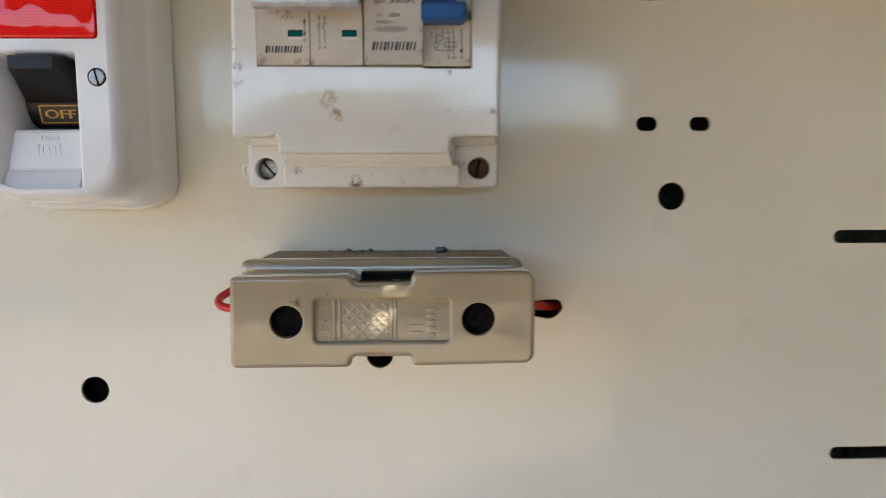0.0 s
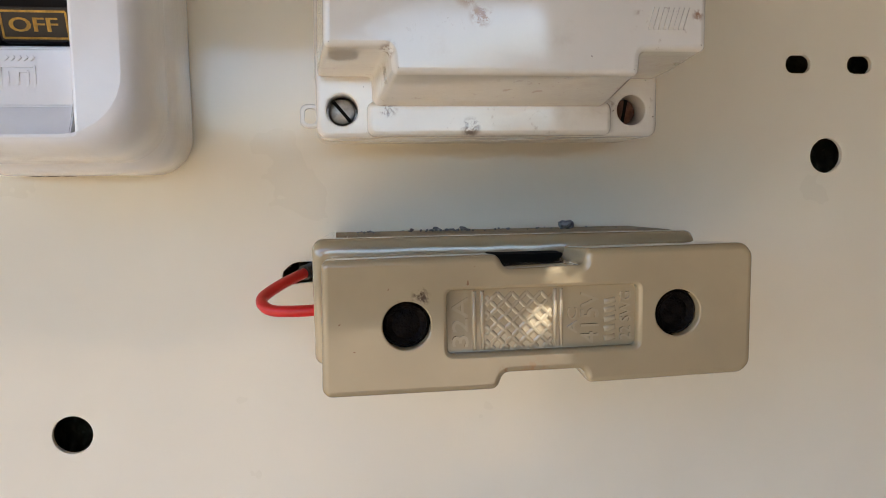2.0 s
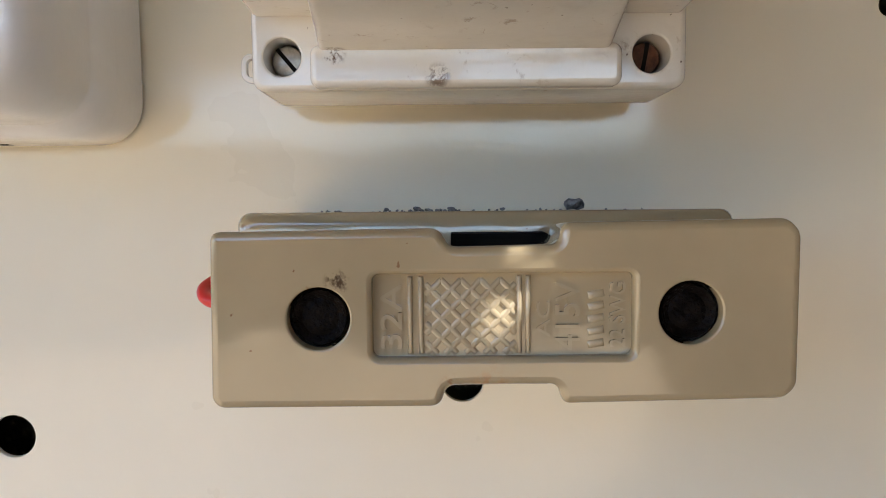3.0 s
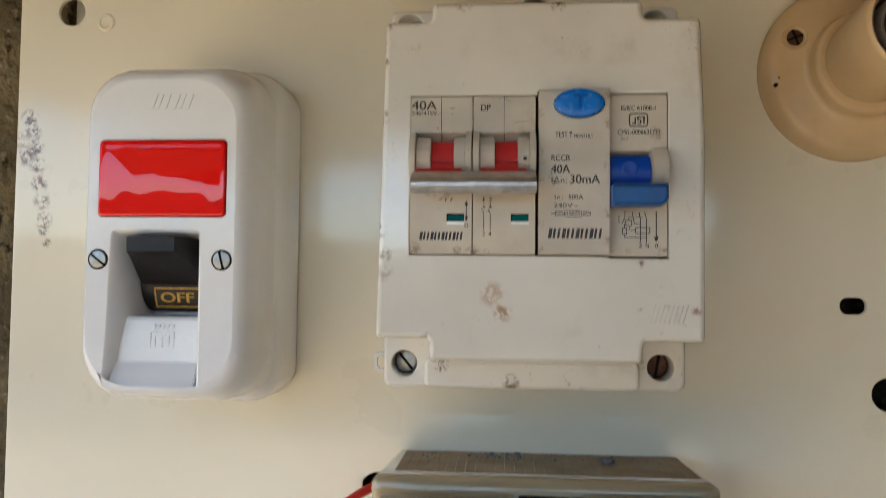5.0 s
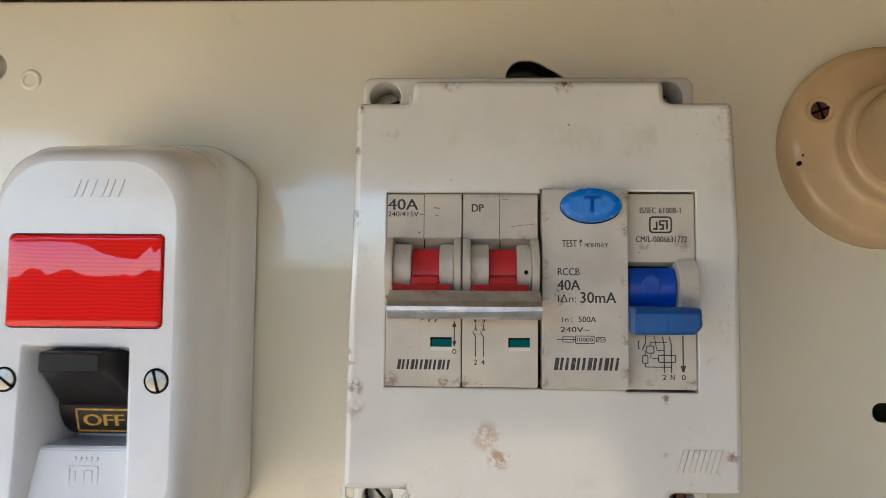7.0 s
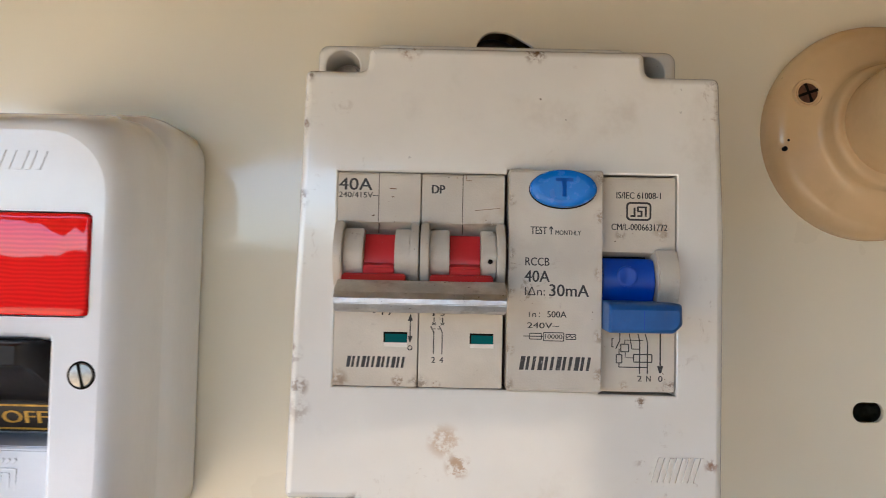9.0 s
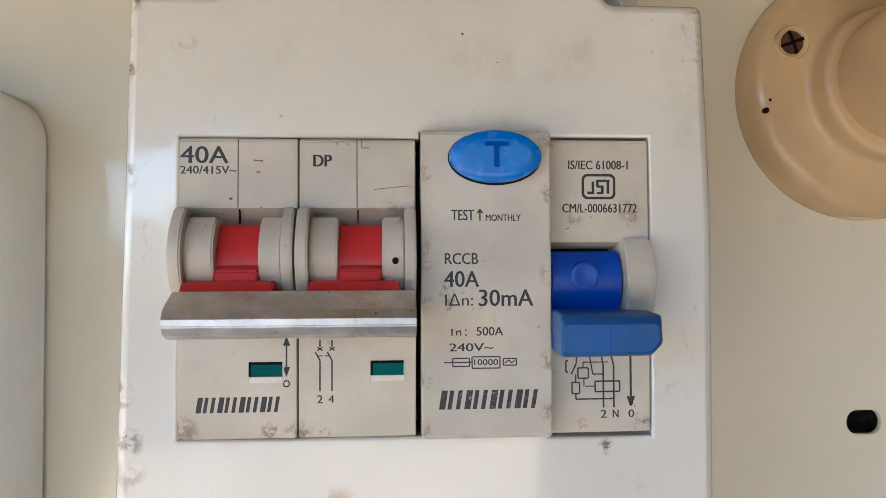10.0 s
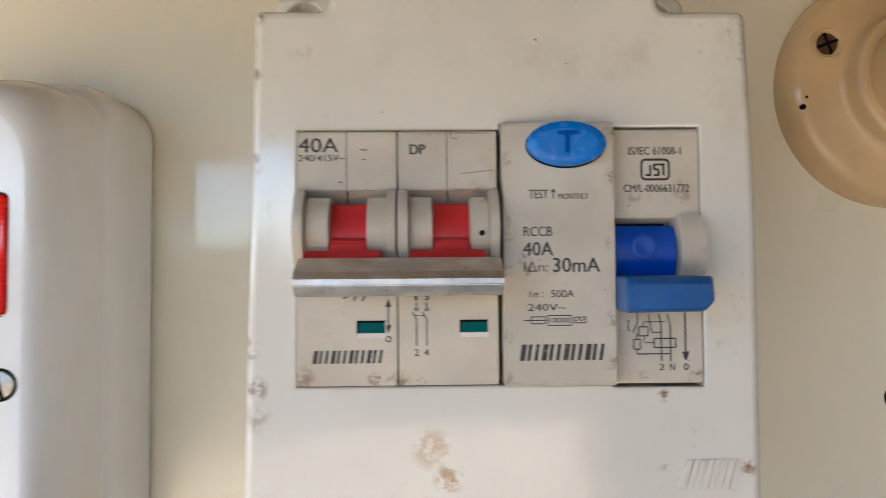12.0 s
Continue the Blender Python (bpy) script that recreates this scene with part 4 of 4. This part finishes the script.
# ---------------------------------------------------------------- residual-current breaker
def residual_breaker():
    t = thing("residual_current_breaker", 18.6, 0, "grey residual-current breaker with blue test button and blue lever", "breaker")
    o = ORIGIN[t.name]
    main = part("body", prism([(40, -22.6), (75.2, -22.6), (75.6, -22.2), (75.6, 23.2), (75.2, 23.7), (40, 23.7)], 0.7, 20.3, 0.2, "body", o), device_grey, t)
    side_prof = [(40, -22.8), (71.8, -22.8), (72.2, -22.3), (72.2, -8.0), (66, -7.0), (66, 4.5), (69.6, 6.2), (72.2, 6.9), (72.2, 22.6), (71.8, 23.0), (40, 23.0)]
    side = part("side_body", prism(side_prof, 20.45, 36.6, 0.15, "side_body", o), device_grey, t)
    # test button: an oval dome; its sunk letter's shade is drawn in darker blue
    button = loft([(loop_circle(11.8, 19.6, 6.95, 3.95, 44), 74.5), (loop_circle(11.8, 19.6, 6.95, 3.95, 44), 76.6), (loop_circle(11.8, 19.6, 6.75, 3.75, 44), 77.3), (loop_circle(11.8, 19.6, 6.25, 3.3, 44), 77.6), (loop_circle(11.8, 19.6, 5.2, 2.45, 44), 77.7)])
    # near-black plate stands in for the shade in the gap round the button
    part("gap_shade", slab(loop_circle(11.8, 19.5, 7.12, 4.15, 44), 75.5, 75.68, 0), joint_shade, t)
    bt = part("test_button", button, button_blue, t, "blue oval test button")
    strokes([(10.0, 21.3, 13.6, 21.3, 0.7), (11.8, 21.0, 11.8, 17.8, 0.85)], 77.7, letter_shade_blue, bt, "button_letter", 0.05)
    # lever: sunk barrel, then the protruding grip below it
    barrel = [(60, -4.0)] + [(70.8 + 3.4 * math.sin(math.pi * (0.15 + 0.7 * k / 8)), -4.0 + 9.4 * k / 8) for k in range(9)] + [(60, 5.4)]
    lever = part("lever", prism(barrel, 20.6, 31.8, 0.3, "lever", o), toggle_blue, t, "deep blue lever switched down")
    part("dimple", lathe([(2.3, 73.6), (2.2, 74.25), (1.9, 74.38), (1.5, 74.3), (0.1, 74.2)], 25.9, 1.6, 30), toggle_blue, lever)
    part("collar", prism(arch(7.4, -5.0, 72.0, 4.2), 32.0, 36.5, 0.3, "collar", o), device_grey, side)
    part("shade", slab(loop_rect(20.6, 5.3, 30.9, 5.9, 0.05), 66, 69.5, 0), joint_shade, side)
    grip = loft([(loop_round([(20.6, -8.90), (33.4, -8.90), (33.9, -4.10), (33.7, -3.30), (20.6, -3.30)], 0.6), 66.0), (loop_round([(20.4, -9.70), (33.8, -9.50), (35.7, -8.30), (35.3, -3.70), (20.4, -3.50)], 0.6), 77.0),
                 (loop_round([(19.8, -9.70), (32.8, -9.60), (34.5, -7.90), (34.3, -3.80), (19.8, -3.70)], 0.6), 83.4), (loop_round([(19.85, -9.45), (32.5, -9.35), (34.1, -7.80), (33.9, -4.40), (19.85, -4.30)], 0.6), 84.3), (loop_round([(20.1, -9.00), (32.2, -8.90), (33.6, -7.50), (33.4, -5.10), (20.1, -5.10)], 0.6), 84.7)])
    gp = part("grip", grip, lever_blue, lever, "lighter blue dusty lever grip")
    strokes([(26.6, -5.2, 26.6, -9.0, 0.16)], 84.6, toggle_blue, gp, "seam", 0.14)
    d = 75.6
    lettering("TEST", 5.2, 8.6, 10.05, 11.65, d, ink, main)
    strokes([(9.5, 10.0, 9.5, 11.7, 0.2), (9.5, 11.7, 9.1, 11.1, 0.22), (9.5, 11.7, 9.9, 11.1, 0.22)], d, ink, main, "printed_arrow")
    lettering("MONTHLY", 10.4, 15.7, 9.95, 10.95, d, ink, main)
    lettering("RCCB", 4.2, 9.2, 3.45, 5.15, d, worn_ink, main)
    lettering("40A", 4.1, 9.3, 0.05, 2.45, d, ink, main)
    lettering("I\u0394n:", 4.2, 8.4, -2.75, -0.95, d, ink, main, bold=0.0)
    lettering("30mA", 9.3, 17.5, -2.85, -0.35, d, ink, main)
    strokes([(5.2, -7.2, 5.2, -6.2, 0.25), (5.9, -7.2, 5.9, -6.5, 0.2), (5.9, -6.6, 6.5, -6.5, 0.22), (6.5, -7.2, 6.5, -6.5, 0.2), (7.2, -6.4, 7.4, -6.4, 0.25), (7.2, -7.1, 7.4, -7.1, 0.25)], d, worn_ink, main, "printed_mark")
    lettering("500A", 8.9, 12.9, -7.25, -5.95, d, worn_ink, main)
    lettering("240V~", 4.8, 11.4, -9.55, -8.35, d, ink, main)
    strokes([(4.0, -11.2, 5.3, -11.2, 0.18)] + box_lines(5.3, -11.8, 7.8, -10.6, 0.18) + [(5.3, -11.2, 8.2, -11.2, 0.18)] + box_lines(8.2, -12.1, 12.4, -10.4, 0.18) + box_lines(12.9, -11.7, 14.9, -10.7, 0.18) + [(13.1, -11.4, 13.8, -10.9, 0.16), (13.8, -10.9, 14.1, -11.4, 0.16), (14.1, -11.4, 14.7, -11.0, 0.16)],
            d, ink, main, "printed_diagram")
    lettering("10000", 8.5, 12.1, -11.65, -10.75, d, ink, main)
    mark_shapes(3.2, 18.3, -18.15, -15.35, d, worn_ink, main, n=6)
    d = 72.2
    lettering("IS/IEC 61008-1", 23.9, 33.4, 18.3, 19.7, d, ink, side)
    ring = slab(loop_rect(26.0, 13.6, 31.4, 17.6, 0.9), d - 0.01, d + 0.03, 0, [(loop_rect(26.4, 14.0, 31.0, 17.2, 0.6), None, 0)])
    part("certification_mark", ring, ink, side)
    strokes([(26.9, 14.6, 28.0, 14.6, 0.42), (27.8, 14.5, 27.8, 16.4, 0.42), (28.5, 16.5, 30.5, 16.5, 0.36), (28.5, 15.6, 28.5, 16.6, 0.42), (28.4, 15.6, 29.4, 15.6, 0.36), (29.3, 14.5, 29.3, 15.7, 0.42), (28.4, 14.6, 29.4, 14.6, 0.36), (30.2, 14.5, 30.2, 16.4, 0.42)], d, ink, side, "certification_mark")
    lettering("CM/L-0006631772", 22.9, 34.8, 11.5, 12.9, d, ink, side)
    lines = [(24.6, -10.0, 24.6, -11.6, 0.2), (24.6, -11.6, 23.9, -13.0, 0.2), (24.5, -13.0, 24.5, -14.0, 0.2)] + box_lines(24.0, -15.4, 25.0, -14.0, 0.2) + [(24.5, -15.4, 24.5, -16.1, 0.2), (24.5, -16.1, 29.6, -16.1, 0.2)]
    lines += box_lines(24.8, -13.5, 26.2, -12.2, 0.2) + [(25.5, -12.2, 25.5, -11.5, 0.15), (25.5, -11.5, 28.8, -11.5, 0.15), (25.6, -13.6, 25.6, -14.5, 0.15), (25.8, -14.5, 27.0, -14.5, 0.15)]
    lines += box_lines(27.1, -15.2, 30.4, -13.9, 0.22) + [(27.9, -10.4, 28.2, -11.9, 0.22), (28.2, -11.9, 28.2, -17.2, 0.24), (29.2, -10.4, 29.6, -11.9, 0.22), (29.6, -11.9, 29.6, -17.2, 0.24), (26.3, -10.4, 26.8, -13.0, 0.18), (26.8, -13.0, 28.1, -13.0, 0.18)]
    lines += [(31.9, -10.2, 31.9, -16.4, 0.3), (31.9, -17.0, 31.5, -15.8, 0.35), (31.9, -17.0, 32.3, -15.8, 0.35), (23.2, -11.3, 23.2, -12.7, 0.2), (23.2, -11.3, 23.5, -11.3, 0.2), (23.2, -12.7, 23.5, -12.7, 0.2)]
    wide, tall = (lambda v: 28.9 + (v - 28.0) * 1.18), (lambda v: -10.0 + (v + 10.0) * 1.24)
    lines = [(wide(a), tall(b), wide(c), tall(e), w * 1.1) for a, b, c, e, w in lines]
    strokes(lines, d, ink, side, "printed_diagram")
    for w, x in (("2", 28.7), ("N", 30.6), ("0", 33.1)):
        lettering(w, x, x + 0.9, -20.5, -19.3, d, ink, side)
    return t


residual_breaker()


# ---------------------------------------------------------------- porcelain fuse
def fuse():
    t = thing("fuse_unit", 5, -110, "glazed beige porcelain fuse carrier plugged in its base", "fuse")
    base = loft([(loop_rect(-46, -125, 54, -95, 2), 0), (loop_rect(-47, -126, 55.5, -93.8, 2), 3), (loop_rect(-50.3, -127, 58.6, -92.7, 3), 40), (loop_rect(-50.3, -127, 58.6, -92.5, 3), 45), (loop_rect(-49.5, -126.4, 57.8, -93.3, 3), 46.8), (loop_rect(-47.8, -125, 56, -95.2, 3), 47.4)])
    base.flat = [False] * len(base.flat)
    part("base", base, porcelain, t, sharp=55)
    for k in range(30):
        x = -44 + k * 3.3
        part("rib", prism([(5, -95.4), (38, -95.0), (38, -92.69), (5, -93.67)], x, x + 3.3, 0.1, "rib", ORIGIN[t.name]), dusty_porcelain, t, "dusty rib")
    part("core", slab(loop_rect(-40, -121, 50, -101, 2), 47, 54, 0), porcelain, t)
    out = loop_round([(-47.9, -126.0), (-46.4, -127.5), (-6.0, -127.5), (-4.8, -123.5), (15.6, -123.5), (16.3, -127.2), (57.0, -126.6), (59.3, -124.3), (59.3, -95.9), (57.0, -93.5), (16.1, -93.9), (15.6, -97.9), (-4.2, -98.3), (-6.0, -94.7), (-47.3, -95.1)], 1.9, 5)
    wells = [(loop_circle(-27.9, -110.9, 5.7, n=36), 66.0, 0.4), (loop_circle(39.4, -110.4, 5.8, n=36), 66.0, 0.4)]
    recess = (loop_rect(-18.2, -118.4, 29.2, -103.0, 1.4, 4), 72.4, 1.0)
    carrier = part("carrier", slab(out, 53.5, 75.0, 1.6, wells + [recess], draft=-1.2, n=5), porcelain, t, sharp=50)
    for x, z, r in ((-27.9, -110.9, 5.7), (39.4, -110.4, 5.8)):
        ragged = [loop_circle(x, z, 1.0, n=30)[k] for k in range(30)]
        ragged = [(x + (u - x) * w, z + (v - z) * w) for k, (u, v) in enumerate(ragged) for w in (1 + 0.05 * noise.noise(Vector((u * 1.7, v * 1.7, 4.0))),)]
        grown = lambda g: [(x + (u - x) * g, z + (v - z) * g) for u, v in ragged]
        part("sealing_plug", loft([(grown(r), 65.9), (grown(r), 72.3), (grown(r * 0.86), 73.3), (grown(r * 0.6), 72.5), (grown(r * 0.3), 72.9), (grown(r * 0.1), 72.6)]), pitch_black, carrier, "black sealing compound")
    part("slot_shadow", slab(loop_rect(-3.6, -101.5, 16.6, -97.0, 0.3), 47.2, 53.6, 0), joint_shade, carrier)
    part("lower_lip", slab(loop_rect(-5, -127.3, 16.4, -119, 0.8), 53.6, 60.5, 0.8), porcelain, carrier)
    f = 72.4
    for x in (-11.4, -9.4, 8.6, 10.2):
        ridges([(x, -118.0, x, -103.6, 1.0)], f, thin_glaze, carrier, "rib", 0.7)
    grid = []
    x0, x1, z0, z1 = -8.6, 8.0, -118.0, -104.2
    for k in range(-4, 9):
        for sgn in (1, -1):
            c = x0 + k * 3.6 if sgn > 0 else x1 - k * 3.6
            xa, xb = c, c + sgn * (z1 - z0)
            if sgn > 0:
                lo, hi = max(xa, x0), min(xb, x1)
            else:
                lo, hi = max(xb, x0), min(xa, x1)
            if hi - lo < 1:
                continue
            zz = (lambda x: z0 + (x - xa) * sgn)
            grid.append((lo, zz(lo), hi, zz(hi), 1.15))
    ridges(grid, f, thin_glaze, carrier, "grid_rib", 0.32)
    lettering("32A", -16.8, -13.0, -117.0, -105.0, f, thin_glaze, carrier, 0.5, 90, "raised_text", bold=0.03)
    lettering("AC", 11.8, 14.2, -115.0, -108.5, f, thin_glaze, carrier, 0.5, 90, "raised_text", bold=0.03)
    lettering("415V", 15.2, 19.6, -117.5, -104.8, f, thin_glaze, carrier, 0.5, 90, "raised_text", bold=0.03)
    lettering("22 SWG", 25.2, 28.0, -117.0, -105.0, f, thin_glaze, carrier, 0.5, 90, "raised_text", bold=0.03)
    for z in (-116.6, -114.2, -111.9, -109.6, -107.4):
        ridges([(21.2, z, 24.2, z + 0.5, 1.5)], f, thin_glaze, carrier, "raised_mark", 0.5)
    return t


fuse()


def wires():
    a = thing("red_wire", -60, -108, "red insulated wire looping out of the board into the fuse", "wire")
    part("insulation", tube([(-42, -14, -104.5), (-49, -4, -105.5), (-55, 4, -107), (-62, 12, -109.5), (-66.6, 19, -112.4), (-64, 24, -114.8), (-57, 26, -115.2), (-47.0, 26, -115.0)], 1.75), wire_red, a)
    part("sleeve", tube([(-44, -10, -104.8), (-49, -4, -105.5), (-54.5, 3.4, -106.8)], 2.5), black_plastic, a, "black sleeve at the board hole")
    b = thing("red_wire", 68, -118, "red insulated wire from the fuse into a board hole", "wire")
    part("insulation", tube([(54, 22, -114), (60, 18, -115), (66, 11, -117), (73, 3, -119.5), (80, -8, -122), (86, -16, -124)], 2.0), wire_red, b)
    c = thing("black_cable", 6, 72, "black cable behind the board hole", "cable")
    part("sheath", tube([(-6, -6, 74), (2, -5, 76), (10, -6, 73), (20, -8, 66)], 2.6), black_plastic, c)


wires()


# ---------------------------------------------------------------- lamp holder
def lamp_holder():
    t = thing("lamp_holder", 119.5, 48.5, "cream bakelite batten lamp holder, empty socket", "lamp holder")
    cx, cz = 119.9, 48.7
    lean = lambda d: (0.0, max(0.0, (d - 12) * 0.09))
    disc = lathe([(33.4, 0), (33.5, 3.6), (33.0, 5.8), (32.0, 7.5), (30.6, 8.6), (29.4, 9.1), (28.9, 9.15), (24.5, 9.9), (20.8, 10.5), (19.6, 11.1), (19.1, 12.2), (18.8, 15.2), (18.2, 16.3), (17.2, 16.7), (16.4, 16.4), (15.5, 16.4)], cx, cz, 72)
    part("base", disc, bakelite, t, sharp=60)
    tubeprof = [(15.6, 13.0), (15.8, 20), (16.1, 34), (16.4, 46), (16.2, 47.2), (15.4, 47.8), (14.6, 47.2), (14.2, 46), (13.9, 30), (13.6, 22)]
    part("barrel", lathe(tubeprof, cx, cz, 64, lean), bakelite, t, sharp=60)
    part("liner", lathe([(13.4, 22.1), (13.6, 40), (13.0, 41), (12.6, 40), (12.4, 22.3)], cx, cz, 48, lean), socket_dark, t)
    part("contact_ring", lathe([(11.6, 24), (11.8, 44.6), (11.2, 45.4), (10.3, 45.0), (10.2, 26), (9.8, 25.9)], cx, cz, 48, lean), socket_metal, t, "grey metal socket ring")
    part("socket_floor", lathe([(10.15, 27.0), (10.1, 31.0), (6.0, 31.6), (0.1, 31.2)], cx, cz, 40, lean), socket_dark, t)
    for x, z in ((96.6, 59.2), (143, 38)):
        part("screw_seat", lathe([(4.3, 8.0), (4.3, 10.4), (4.1, 10.75), (3.8, 10.7), (3.5, 10.4), (3.35, 10.1), (0.1, 10.0)], x, z, 28), bakelite, t)
        screw(t, x, z, 10.15, 3.1, screw_rust, 20, label="rusted cross-head screw", dome=0.5, cross=True)
    for x, z, r, d in ((90.2, 42.3, 0.75, 9.1), (91.2, 44.9, 0.4, 9.15), (103.6, 31.6, 0.4, 9.75), (115.5, 29.4, 0.35, 10.2)):
        part("pin_hole", lathe([(r, d - 1.0), (r, d + 0.04), (r * 0.5, d + 0.05)], x, z, 14), joint_shade, t)
    return t


lamp_holder()


def crumbs():
    """Grit lying on the fuse's top."""
    rng = random.Random(4)
    for x, d, size in ((27.5, 22, 1.9), (-12, 12, 0.8), (-9, 16, 0.6), (-3, 9, 0.7), (10, 18, 0.5), (-20, 13, 0.6)):
        t = thing("cement_crumb", x, -93.66 + (d - 5) * 0.0297, "grey cement crumb lying on the fuse", "debris", "crumbs on the fuse")
        bm = bmesh.new()
        bmesh.ops.create_icosphere(bm, subdivisions=2, radius=size / 1000)
        for v in bm.verts:
            v.co *= 0.65 + 0.7 * rng.random()
            v.co.z *= 0.75
            v.co.x *= 1.3
        low = min(v.co.z for v in bm.verts)
        for v in bm.verts:
            v.co.z -= low
            v.co.y -= d / 1000
        me = bpy.data.meshes.new("crumb")
        bm.to_mesh(me)
        bm.free()
        part("crumb", me, debris_grey, t)


crumbs()


def grit():
    """Fine cement grains scattered along the back of the fuse's top."""
    rng = random.Random(9)
    bm = bmesh.new()
    for _ in range(70):
        x = min(50.0, max(-40.0, rng.gauss(-8, 6) if rng.random() < 0.45 else rng.uniform(-38, 48)))
        d, r = rng.uniform(6.5, 18), rng.uniform(0.16, 0.5)
        z = -93.66 + (d - 5) * 0.0297 + r * 0.5
        grown = bmesh.ops.create_icosphere(bm, subdivisions=1, radius=r / 1000, matrix=Matrix.Translation((x / 1000, -d / 1000, Z0 + z / 1000)))
        for v in grown["verts"]:
            v.co += Vector((rng.uniform(-1, 1), rng.uniform(-1, 1), rng.uniform(-0.6, 0.6))) * r * 0.0004
    me = bpy.data.meshes.new("grit")
    bm.to_mesh(me)
    bm.free()
    me.materials.append(debris_grey)
    tagged(new("grit", me), "dark cement grit scattered on the fuse's dusty top", "debris", "", "stuff")


grit()
